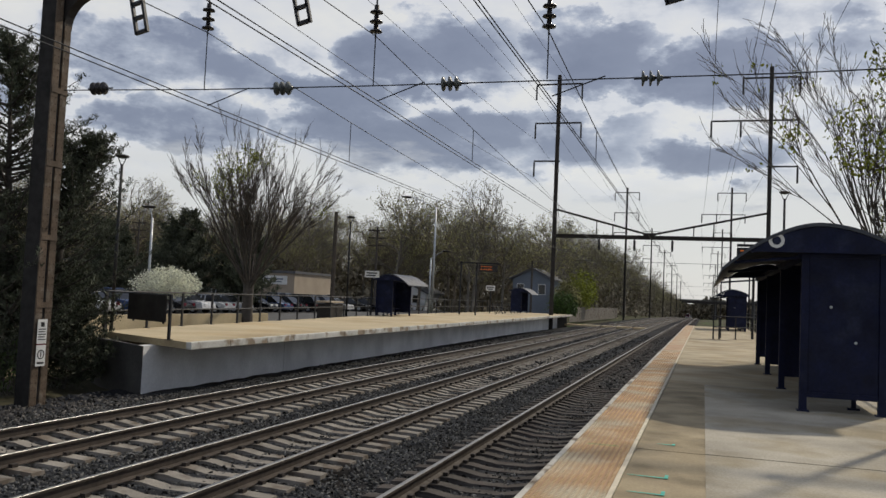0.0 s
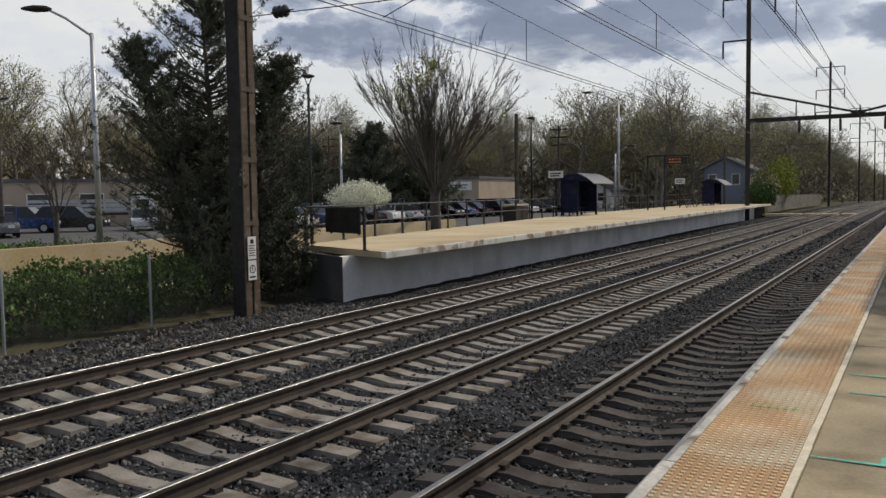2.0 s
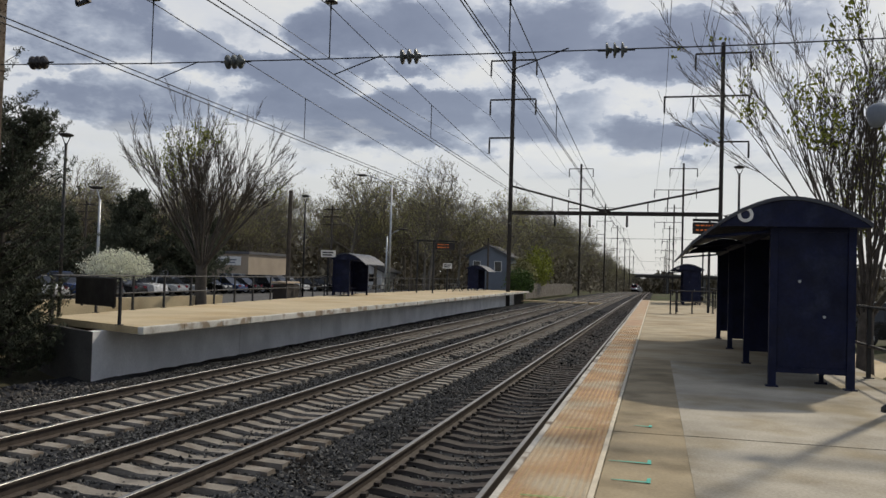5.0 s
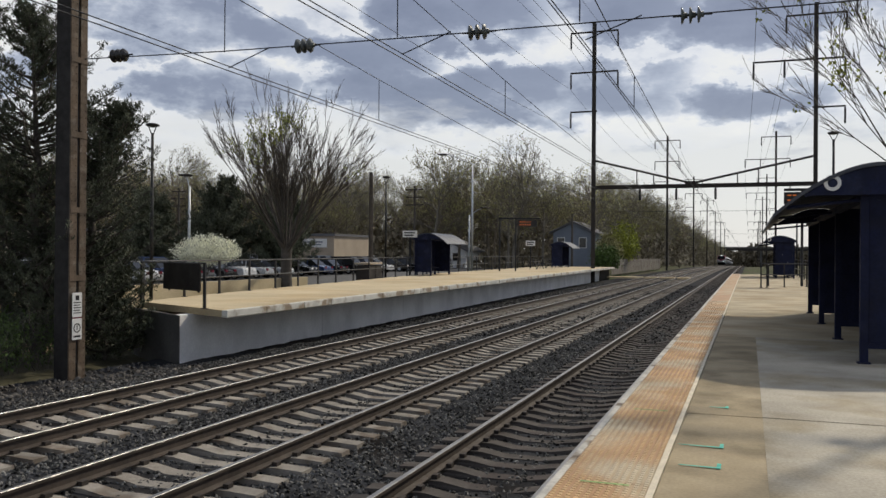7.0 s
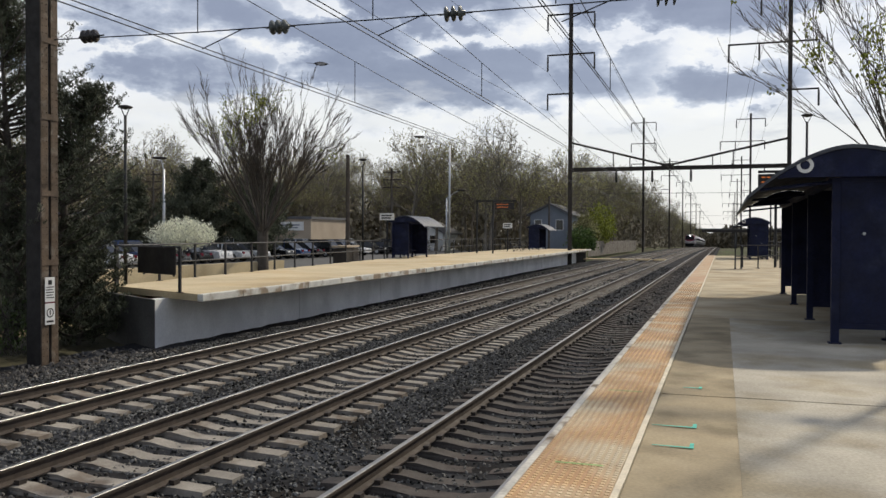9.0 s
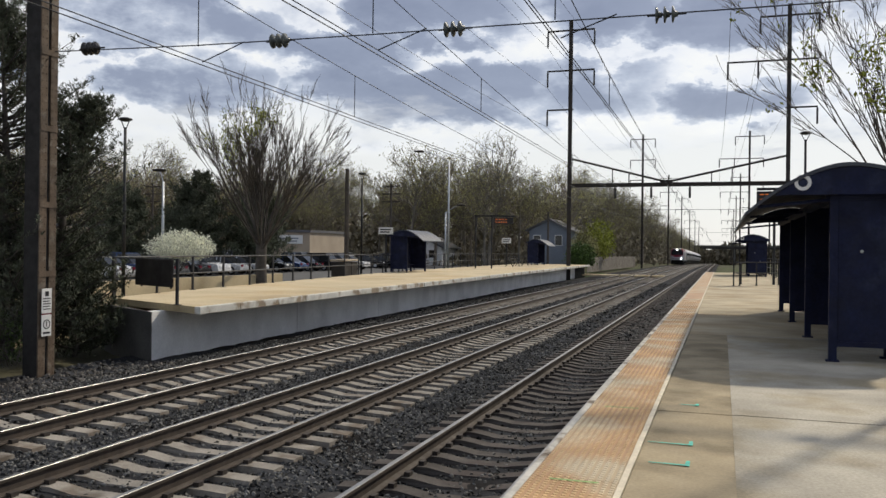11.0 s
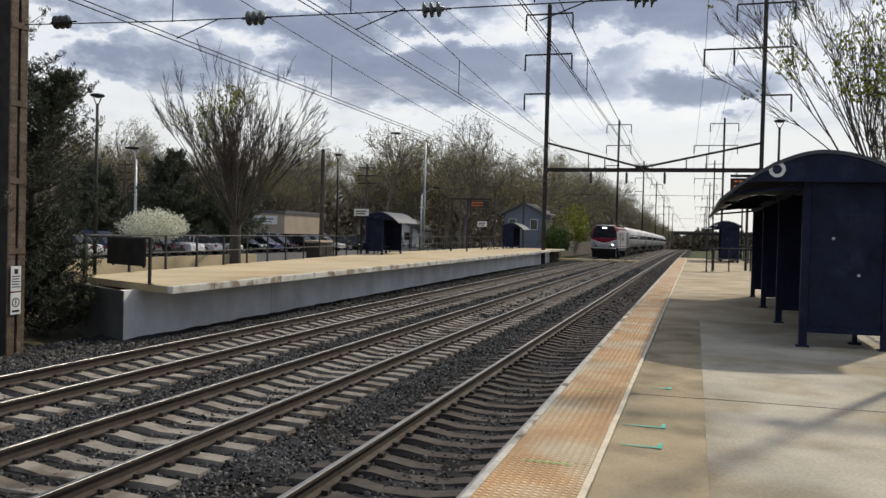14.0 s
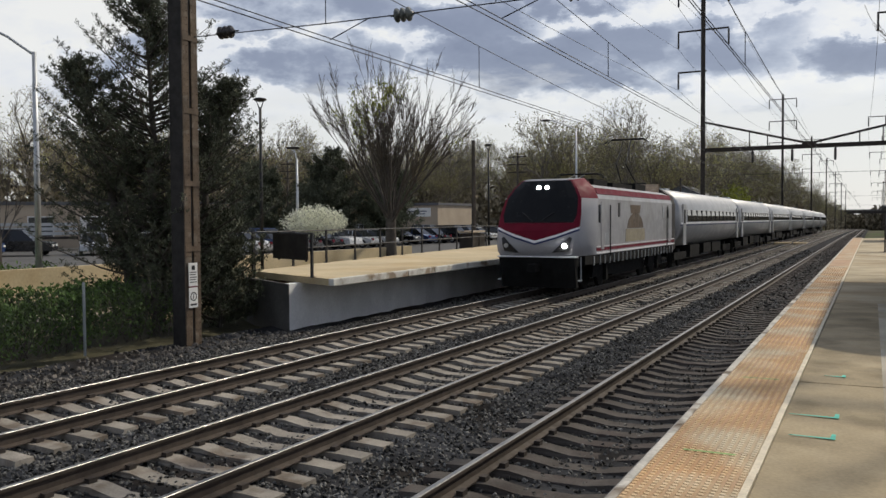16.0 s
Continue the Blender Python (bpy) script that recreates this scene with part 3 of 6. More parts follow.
def build_crossing():
    """A timber crossing laid over the two far tracks at the platform's end."""
    th = base("track_crossing", pose(0, 0, 0), "pale timber walkway laid across the far tracks", "track crossing")
    for i, (x0, x1) in enumerate(((-11.3, -7.75), (-7.45, -6.15), (-5.9, -4.4), (-4.15, -2.9))):
        bm = bmesh.new()
        for j in range(4):
            box(bm, x0, x1, 90 + j * 0.5, 90.44 + j * 0.5, -0.15, 0.02)
        part("plank_panel", bm, M["conc_far"], th)


build_crossing()

# ---- near platform ----
PZ = 1.0


def build_near_platform():
    pf = base("near_platform", pose(0, 0, 0), "concrete platform with orange tactile edge", "platform", kind="structure")
    bm = bmesh.new()
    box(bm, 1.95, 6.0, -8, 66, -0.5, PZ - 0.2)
    # shadow side below the overhanging slab, painted dark
    part("platform_body", bm, M["walld"], pf, "concrete support wall with shade in its dark colour")
    rng = random.Random(11)
    ys = [-8, 0.3, 8.0, 15.6, 23.2, 30.8, 38.4, 46.0, 53.6, 60.0, 66]
    for a, b in zip(ys, ys[1:]):
        bm = bmesh.new()
        box(bm, 2.857, 5.9, a + 0.014, b - 0.014, PZ - 0.2, PZ + rng.uniform(-0.002, 0.002))
        # slabs beyond y 15 take the tan with sunlight in its colour
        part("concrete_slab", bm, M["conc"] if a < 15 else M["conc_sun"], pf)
        bm = bmesh.new()
        box(bm, 2.224, 2.87, a + 0.014, b - 0.014, PZ - 0.21, PZ - 0.003)
        part("tan_slab", bm, M["conc_tan"] if a < 15 else M["conc_sun"], pf, "tan stained concrete strip with shade in its colour" if a < 15 else "")
    for j in range(37):
        y = -8 + 2 * j
        bm = bmesh.new()
        box(bm, 1.570 + rng.uniform(-0.010, 0.010), 1.632, y + 0.005, y + 1.995, PZ - 0.26, PZ + 0.004)
        part("edge_block", bm, M["coping"], pf, "chipped pale edge coping", bevel=0.012)
    for j in range(61):
        y = -8 + 1.22 * j
        bm = bmesh.new()
        box(bm, 1.635, 2.172, y + 0.002, y + 1.216, PZ - 0.2, PZ + 0.003 + rng.uniform(-0.001, 0.001))
        part("tactile_tile", bm, M["tactile"] if y < 9.5 or y > 30 else M["tactile_red"], pf)
    bm = bmesh.new()
    y = -8.0
    while y < 66:
        box(bm, 2.175 + rng.uniform(-0.001, 0.002), 2.214 + rng.uniform(-0.004, 0.004), y, y + 0.45, PZ - 0.1, PZ + 0.005)
        y += 0.45
    part("cream_line", bm, M["line"], pf, "worn cream line behind the tactile strip")
    vs, fs = [], []
    y = 3.2
    while y < 27:
        for i in range(11):
            x = 1.655 + i * 0.05
            b = len(vs)
            for r, z in ((0.0195, 0.003), (0.0155, 0.0085)):
                vs += [(x + r * math.cos(q * math.tau / 6), y + r * math.sin(q * math.tau / 6), PZ + z) for q in range(6)]
            fs += [(b + q, b + (q + 1) % 6, b + 6 + (q + 1) % 6, b + 6 + q) for q in range(6)] + [tuple(b + 6 + q for q in range(6))]
        y += 0.05
    # pale domes over darker tile: the tops' highlight is painted in
    tagged(part("tactile_domes", raw(vs, fs, M["dome"]), None, pf), kind="stuff")
    for y, x0, x1, leg in ((8.35, 2.40, 2.57, 0.10), (6.65, 2.25, 2.57, 0.14), (6.02, 2.30, 2.57, 0.14), (4.40, 2.22, 2.58, 0.15)):
        bm = bmesh.new()
        prism(bm, [(x0, y, PZ + 0.004), (x1, y - 0.02, PZ + 0.004), (x1, y + leg - 0.02, PZ + 0.004), (x1 - 0.026, y + leg - 0.02, PZ + 0.004), (x1 - 0.03, y + 0.012, PZ + 0.004), (x0, y + 0.009, PZ + 0.004)], (0, 0, 0.002))
        part("paint_mark", bm, M["teal"], pf, "teal sprayed corner mark")
    for y in (7.95, 5.35):
        bm = bmesh.new()
        box(bm, 1.76, 2.06, y, y + 0.03, PZ + 0.008, PZ + 0.0095)
        part("chalk_mark", bm, M["green"], pf, "faded green chalk stroke")
    # the retaining fascia on the car park side
    bm = bmesh.new()
    box(bm, 5.9, 6.05, -8, 66, -0.5, PZ - 0.02)
    part("side_fascia", bm, M["conc"], pf)


build_near_platform()


def fence_run(name, pts, post_h, rails, spacing, label, skip_end=False):
    """A post and rail fence along a polyline of (x, y, z)."""
    th = base(name, pose(0, 0, 0), label, "fence")
    for (a, b) in zip(pts, pts[1:]):
        a, b = Vector(a), Vector(b)
        n = max(1, round((b - a).length / spacing))
        for i in range(n + (1 if b == Vector(pts[-1]) else 0)):
            p = a.lerp(b, i / n)
            bm = bmesh.new()
            box(bm, p.x - 0.03, p.x + 0.03, p.y - 0.03, p.y + 0.03, p.z, p.z + post_h)
            box(bm, p.x - 0.07, p.x + 0.07, p.y - 0.07, p.y + 0.07, p.z, p.z + 0.015)
            part("post", bm, M["black"], th)
        for r in rails:
            bm = bmesh.new()
            tube(bm, a + Vector((0, 0, r)), b + Vector((0, 0, r)), 0.026)
            part("rail", bm, M["black"], th)
    return th


fence_run("platform_fence", [(5.8, 11.9, PZ), (5.8, 40.6, PZ)], 1.12, (1.1, 0.5), 2.35, "black steel post and rail fence along the near platform")
fence_run("platform_fence", [(5.8, 44, PZ), (5.8, 66, PZ)], 1.12, (1.1, 0.5), 2.4, "black steel post and rail fence along the near platform")
fence_run("stair_railing", [(3.25, 39.2, PZ), (5.2, 41.3, PZ)], 1.05, (1.03, 0.55), 1.4, "short black railing standing across the near platform")
fence_run("stair_railing", [(3.5, 39.5, PZ), (3.6, 41.5, PZ)], 1.0, (0.98,), 2.0, "short black railing standing across the near platform")


# ---- far platform ----
def front_x(y):
    return -8.88 - 0.0255 * (y - 17)


def back_x(y):
    return -13.25 - 0.12 * (min(y, 52) - 19) - 0.03 * max(y - 52, 0)


def build_far_platform():
    pf = base("far_platform", pose(0, 0, 0), "tan concrete platform on a white wall across the tracks", "platform", kind="structure")
    y0, y1 = 17.3, 91.0
    rng = random.Random(3)
    n = 12
    for i in range(n):
        a, b = y0 + (y1 - y0) * i / n, y0 + (y1 - y0) * (i + 1) / n
        bm = bmesh.new()
        pts = [(front_x(a) - 0.16, a + 0.004 if i else a, 0.83), (front_x(b) - 0.16, b - 0.004, 0.83), (back_x(b), b - 0.004, 0.83), (back_x(a), a + 0.004 if i else a + 1.95, 0.83)]
        prism(bm, pts, (0, 0, PZ - 0.83))
        part("deck_slab", bm, M["conc_far"], pf)
    i, a = 0, y0 - 0.02
    while a < y1:
        b = a + rng.uniform(1.7, 2.3)
        bm = bmesh.new()
        o = rng.uniform(-0.012, 0.012)
        prism(bm, [(front_x(a) + o, a + 0.008, 0.82), (front_x(b) + o, b - 0.008, 0.82), (front_x(b) - 0.158, b - 0.008, 0.82), (front_x(a) - 0.158, a + 0.008, 0.82)], (0, 0, 0.184 + rng.uniform(-0.006, 0.004)))
        part("edge_block", bm, M["edge"], pf, "chipped white painted edge block", bevel=0.02)
        a = b
    joints = [17.35, 25.1, 32.5, 40.2, 45.5, 53, 60.5, 68, 76, 83.5, 90.6]
    for a, b in zip(joints, joints[1:]):
        bm = bmesh.new()
        k = 0.19 if a < 18 else 0.0
        prism(bm, [(front_x(a) - 1.40, a + 0.012, -0.7), (front_x(b) - 1.40, b - 0.012, -0.7), (front_x(b) - 1.67, b - 0.012, -0.7), (front_x(a) - 1.67, a + 0.012 + k, -0.7)], (0, 0, 1.529))
        part("wall_panel", bm, M["wallw"], pf, "whitewashed wall panel")
    bm = bmesh.new()
    prism(bm, [(front_x(17) - 1.4, 17.335, -0.7), (-13.2, 19.1, -0.7), (-13.2, 19.35, -0.7), (front_x(17) - 1.4, 17.355, -0.7)], (0, 0, 1.528))
    # end wall's shade is put into the colour, beside the white front
    part("end_wall", bm, M["walld"], pf, "dark shaded end wall")
    bm = bmesh.new()
    prism(bm, [(front_x(90) - 0.4, 90.4, -0.6), (back_x(90), 90.4, -0.6), (back_x(90), 90.7, -0.6), (front_x(90) - 0.4, 90.7, -0.6)], (0, 0, 1.35))
    part("end_wall", bm, M["walld"], pf)
    # raised earth under the deck's back
    bm = bmesh.new()
    prism(bm, [(-13.3, 19.3, -0.6), (back_x(90), 90.3, -0.6), (back_x(90) - 0.3, 90.3, -0.6), (-13.6, 19.3, -0.6)], (0, 0, 1.35))
    part("back_wall", bm, M["conc_far"], pf)


build_far_platform()
fp = [(back_x(y) + 0.1, y, PZ) for y in (19.6, 35, 52, 71, 90)]
fence_run("platform_fence", fp, 1.12, (1.1, 0.55), 2.35, "black steel post and rail fence behind the far platform")
fence_run("end_railing", [(-12.9, 19.15, PZ), (-9.75, 17.6, PZ)], 1.12, (1.1,), 4.0, "black railing across the far platform's end")


def build_end_board():
    th = base("notice_board", pose(-10.7, 18.0, PZ, 0, 0, -26), "blank grey notice board hung on the end railing", "notice board")
    bm = bmesh.new()
    box(bm, -1.0, 0.9, -0.03, 0.03, 0.42, 1.1)
    part("panel", bm, M["steel"], th, "dark grey blank panel", bevel=0.01)
    for x in (-0.8, 0.75):
        bm = bmesh.new()
        box(bm, x - 0.03, x + 0.03, 0.031, 0.06, 0.38, 1.13)
        part("bracket", bm, M["black"], th)


build_end_board()


def build_ramp():
    """The sunlit concrete ramp and its low wall between far platform and car park."""
    th = base("concrete_ramp", pose(0, 0, 0), "sunlit tan concrete ramp beside the car park", "ramp", kind="structure")
    bm = bmesh.new()
    prism(bm, [(-14.6, -6, -0.6), (-16.5, -6, -0.6), (-16.5, 40, -0.6), (-16.0, 40, -0.6), (-14.6, 26, -0.6)], (0, 0, 0.62))
    part("ramp_surface", bm, M["conc_far"], th)
    bm = bmesh.new()
    box(bm, -19.6, -19.3, -6, 40, -0.3, 1.06)
    part("ramp_wall", bm, M["conc_far"], th)


build_ramp()


# ---- overhead line ----
def portal_pole(bm, x, y, z0, z1, w=0.5, d=0.62):
    """A rolled steel column with wide flanges."""
    a, b, t = w / 2, d / 2, 0.05
    prism(bm, [(x + u, y + v, z0) for u, v in ((-a, -b), (a, -b), (a, -b + t), (t, -b + t), (t, b - t), (a, b - t), (a, b), (-a, b), (-a, b - t), (-t, b - t), (-t, -b + t), (-a, -b + t))], (0, 0, z1 - z0))


def insulator(name, m, n, r, material, label, group="", step=0.13):
    th = base(name, m, label, "insulator", group)
    bm = bmesh.new()
    tube(bm, (0, 0, -0.12), (0, 0, step * n + 0.12), 0.018)
    part("rod", bm, M["wire"], th)
    for i in range(n):
        bm = bmesh.new()
        lathe(bm, [(0.03, step * i + 0.01), (r, step * i + 0.02), (r * 0.92, step * i + 0.045), (0.05, step * i + 0.07), (0.045, step * i + step * 0.9)], None, 16)
        part("disc", bm, material, th, smooth=True)
    return th


NP = 14.6       # the near portal's plane


def build_near_portal():
    th = base("portal_mast", pose(0, 0, 0), "tall riveted brown steel portal mast beside the track", "catenary mast")
    x, y = -10.95, NP
    xa, xb, ya, yb = -11.12, -10.72, NP - 0.36, NP + 0.10
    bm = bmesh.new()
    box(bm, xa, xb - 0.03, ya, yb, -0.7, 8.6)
    # face turned from the sun: shade painted over the rusted web's colour
    part("mast_web", bm, M["steel_shade"], th, "rusted mast web with shade in its dark colour")
    for k, (a, b) in enumerate(((ya, ya + 0.19), (yb - 0.19, yb))):
        bm = bmesh.new()
        box(bm, xb - 0.03, xb, a, b, -0.7, 8.6)
        part("mast_flange", bm, M["steel_brown"], th, "flaking brown riveted flange")
    bm = bmesh.new()
    z = -0.3
    while z < 8.5:
        for yy in (ya + 0.04, ya + 0.15, yb - 0.15, yb - 0.04):
            lathe(bm, [(0.016, 0), (0.012, 0.012), (0.004, 0.015)], Matrix.Translation((xb, yy, z)) @ pose(0, 0, 0, 0, 90, 0), 6)
        z += 0.15
    tagged(part("rivets", bm, M["steel_brown"], th), kind="stuff")
    for z in (1.75, 3.2, 4.8, 6.4):
        bm = bmesh.new()
        box(bm, xb + 0.001, xb + 0.014, ya, yb, z, z + 0.12)
        part("tie_plate", bm, M["steel_brown"], th)
    # head: curved knee and the beam over the tracks
    bm = bmesh.new()
    prev = None
    for i in range(9):
        a = radians(90 * i / 8)
        px, pz = x + 0.22 + 0.75 - 0.75 * math.cos(a), 7.85 + 0.75 * math.sin(a)
        if prev:
            prism(bm, [(prev[0], y - 0.12, prev[1]), (px, y - 0.12, pz), (px, y - 0.12, 8.62), (prev[0] - 0.0, y - 0.12, 8.62)] if i > 1 else [(prev[0], y - 0.12, prev[1]), (px, y - 0.12, pz), (px, y - 0.12, 8.62), (prev[0], y - 0.12, 8.62)], (0, 0.24, 0))
        prev = (px, pz)
    part("knee", bm, M["steel"], th)
    bm = bmesh.new()
    box(bm, x - 0.37, 9.0, y - 0.07, y + 0.07, 8.62, 8.72)
    part("beam", bm, M["steel"], th, "slim dark beam over the tracks")
    bm = bmesh.new()
    portal_pole(bm, 8.75, y, -0.4, 9.6)
    part("far_mast", bm, M["steel"], th)
    # hanging ladder brackets
    for hx in (-8.95, -5.15, 1.95, 5.2):
        bm = bmesh.new()
        m = Matrix.Translation((hx, y - 0.1, 8.62)) @ pose(0, 0, 0, 0, -14, 0)
        for s in (-0.13, 0.13):
            box(bm, s - 0.03, s + 0.03, -0.04, 0.04, -1.0, 0, m)
        for z in (-1.0, -0.68, -0.36, -0.06):
            box(bm, -0.13, 0.13, -0.04, 0.04, z, z + 0.07, m)
        part("hanger_bracket", bm, M["black"], th)
    px = xb + 0.018
    for z0, z1, kind in ((0.98, 1.5, 0), (0.5, 0.95, 1)):
        bm = bmesh.new()
        y0, y1 = ya + 0.06, ya + 0.33
        box(bm, px, px + 0.012, y0, y1, z0, z1)
        pl = part("warning_plate", bm, M["white"], th, "white warning plate", bevel=0.003)
        bm = bmesh.new()
        yc = (y0 + y1) / 2
        if kind:
            for q in range(20):
                a0, a1 = q * math.tau / 20, (q + 1) * math.tau / 20
                prism(bm, [(px + 0.013, yc + r * math.cos(a), z0 + 0.25 + r * math.sin(a)) for r, a in ((0.10, a0), (0.10, a1), (0.078, a1), (0.078, a0))], (0.003, 0, 0))
            box(bm, px + 0.013, px + 0.016, yc - 0.012, yc + 0.012, z0 + 0.20, z0 + 0.31)
            box(bm, px + 0.013, px + 0.016, y0 + 0.04, y1 - 0.04, z0 + 0.05, z0 + 0.09)
        else:
            box(bm, px + 0.013, px + 0.016, yc - 0.05, yc + 0.05, z1 - 0.16, z1 - 0.06)
            for i in range(5):
                box(bm, px + 0.013, px + 0.016, y0 + 0.03, y1 - 0.03 - 0.03 * (i % 2), z1 - 0.22 - 0.055 * i, z1 - 0.20 - 0.055 * i)
        tagged(part("lettering", bm, M["black"], pl), kind="stuff")
    bm = bmesh.new()
    box(bm, px, px + 0.008, ya + 0.06, ya + 0.33, 0.952, 0.978)
    part("red_band", bm, M["red"], th)


build_near_portal()
WX = (-7.18, -3.42, -0.02)      # where each track's wires hang
for wx, z0 in zip(WX, (7.68, 7.42, 7.34)):
    insulator("hanging_insulator", pose(wx, NP, z0), 3, 0.13, M["glassins"], "dark brown glazed disc insulator string under the portal", "hanging insulators", 0.19)
for ix, iz, mt, lb in ((-9.75, 6.52, "glassins", "dark brown"), (-5.33, 6.39, "paleins", "grey green"), (-1.82, 6.37, "paleins", "grey green"), (1.85, 6.35, "paleins", "grey green")):
    insulator("span_insulator", pose(ix - 0.2, NP, iz, 0, 90, 0), 3, 0.14, M[mt], "%s glazed disc insulator in the cross-span wire" % lb, "span insulators")


def polywire(name, runs, r, label):
    """Wires as thin rods; runs: lists of points."""
    th = base(name, pose(0, 0, 0), label, "overhead wire")
    for pts in runs:
        bm = bmesh.new()
        rings = []
        for i, p in enumerate(pts):
            d = (Vector(pts[min(i + 1, len(pts) - 1)]) - Vector(pts[max(i - 1, 0)])).normalized()
            q = d.to_track_quat("Z", "Y").to_matrix()
            rings.append([bm.verts.new(Vector(p) + q @ Vector((math.cos(k * math.pi / 2) * r, math.sin(k * math.pi / 2) * r, 0))) for k in range(4)])
        for a, b in zip(rings, rings[1:]):
            for k in range(4):
                bm.faces.new((a[k], a[(k + 1) % 4], b[(k + 1) % 4], b[k]))
        part("wire", bm, M["wire"], th)
    return th


SUPPORTS = [-52.0, NP, 82.0, 163.0, 244.0, 325.0, 406.0]


def sagging(x0, x1, y0, y1, z_hi, sag, n=18):
    return [(x0 + (x1 - x0) * i / n, y0 + (y1 - y0) * i / n, z_hi - sag * 4 * (i / n) * (1 - i / n) + drop(y0 + (y1 - y0) * i / n)) for i in range(n + 1)]


polywire("cross_span_wire", [[(-11.0, NP, 6.52), (-7.2, NP, 6.42), (-3.4, NP, 6.38), (-0.02, NP, 6.37), (4.0, NP, 6.36), (8.6, NP, 6.42)]] +
         [[(wx, NP, z), (wx, NP, 6.40)] for wx, z in zip(WX, (7.6, 7.35, 7.25))] +
         [[(wx + 0.1, NP, 6.08), (wx + 1.05, NP, 6.42)] for wx in WX], 0.012, "dark cross-span wire carrying insulators between the masts")
for k, wx in enumerate(WX):
    zc, zm = 6.05, (7.62, 7.36, 7.28)[k]
    runs = []
    tx = TRACKS[k]
    xs = [wx if abs(y - NP) < 1 else tx - 0.15 for y in SUPPORTS]
    for (y0, y1, x0, x1) in zip(SUPPORTS, SUPPORTS[1:], xs, xs[1:]):
        sg = 1.15 * ((y1 - y0) / 81) ** 2
        runs.append(sagging(x0, x1, y0, y1, zm, sg))
        runs.append(sagging(x0, x1, y0, y1, zc + 0.10, 0.0, 6))
        runs.append(sagging(x0 + 0.02, x1 + 0.02, y0, y1, zc, 0.0, 6))
        n = 9
        for i in range(1, n):
            f = i / n
            xx, yy = x0 + (x1 - x0) * f, y0 + (y1 - y0) * f
            zt = zm - sg * 4 * f * (1 - f) + drop(yy)
            if y0 < 240:
                runs.append([(xx, yy, zc + 0.1 + drop(yy)), (xx, yy, zt if i % 2 else zc + 0.1 + drop(yy) + 0.05)])
    polywire("contact_wire", runs, 0.011, "double contact wire with messenger and droppers over the track")


def tall_mast(x, y, h, arms, base_z, label):
    th = base("transmission_mast", pose(x, y, base_z), label, "catenary mast", "tall masts along the line")
    bm = bmesh.new()
    portal_pole(bm, 0, 0, -0.6, h - base_z, 0.34, 0.42)
    part("column", bm, M["steel"], th, "dark lattice column")
    for z, l, r in arms:
        bm = bmesh.new()
        box(bm, -l, r, -0.07, 0.07, z - base_z - 0.07, z - base_z + 0.07)
        arm = part("crossarm", bm, M["steel"], th)
        for e in ((-l, r) if l > 0.4 and r > 0.4 else ((-l,) if l > r else (r,))) + (() if l < 4 else (-l * 0.5,)):
            bm = bmesh.new()
            lathe(bm, [(0.05, z - base_z - 1.55), (0.09, z - base_z - 1.5), (0.09, z - base_z - 0.15), (0.04, z - base_z - 0.08)], Matrix.Translation((e * 0.985, 0, 0)), 6)
            part("insulator_string", bm, M["glassins"], arm)
    return th


MASTS = []
for i, y in enumerate((82.0, 163.0, 244.0, 325.0, 406.0, 487.0, 568.0)):
    dz = drop(y)
    xl, xr = (-11.4, -11.6, -11.6, -11.6, -11.6, -11.6, -11.6)[i], (8.3, 7.3, 7.3, 7.4, 7.6, 7.8, 8.0)[i]
    hl, hr = 24.8, 24.9
    tall_mast(xl, y, hl + dz, [(23.9 + dz, 2.3, 2.3), (20.0 + dz, 2.3, 2.3), (16.2 + dz, 2.3, 0.3)], 0.2 + dz, "tall dark steel mast with crossarms beside the line")
    tall_mast(xr, y, hr + dz, [(23.9 + dz, 2.5, 2.5), (19.9 + dz, 5.3, 2.4), (15.6 + dz, 0.3, 2.4)], 0.2 + dz, "tall dark steel mast with uneven crossarms beside the line")
    MASTS.append((y, xl, xr, dz))


def portal_beam(y, xl, xr, dz, diag):
    th = base("portal_beam", pose(0, y, dz), "dark steel portal beam spanning the tracks between masts", "catenary portal", "portal beams")
    xm = (xl + xr) / 2 - 0.7
    bm = bmesh.new()
    box(bm, xl, xr, -0.16, 0.16, 8.62, 8.95)
    box(bm, xl, xr, -0.24, 0.24, 8.93, 8.99)
    part("girder", bm, M["steel"], th)
    if diag:
        for a, b in (((xl, 0, 11.45), (xm, 0, 9.05)), ((xr, 0, 11.3), (xm, 0, 9.05))):
            bm = bmesh.new()
            tube(bm, a, b, 0.10, n=4)
            part("tie_strut", bm, M["steel"], th)
        for f in (0.45, 0.62):
            for a in (xl, xr):
                xx = a + (xm - a) * f
                bm = bmesh.new()
                tube(bm, (xx, 0, 8.95), (xx, 0, 11.4 + (9.05 - 11.4) * f), 0.05, n=4)
                part("hanger", bm, M["steel"], th)
        bm = bmesh.new()
        box(bm, xm - 0.55, xm + 0.55, -0.2, 0.2, 8.9, 9.25)
        part("joint_plate", bm, M["steel"], th)
    for wx in TRACKS:
        bm = bmesh.new()
        lathe(bm, [(0.05, 7.5), (0.11, 7.6), (0.11, 8.5), (0.04, 8.62)], Matrix.Translation((wx - 0.15, 0, 0)), 8)
        part("insulator_string", bm, M["glassins"], th)


for i, (y, xl, xr, dz) in enumerate(MASTS[:5]):
    if i == 0:
        portal_beam(y, xl, xr, dz, True)
    polywire("cross_span_wire", [[(xl, y, 6.45 + dz), (xr, y, 6.45 + dz)]], 0.016, "dark cross-span wire between masts")
runs = []
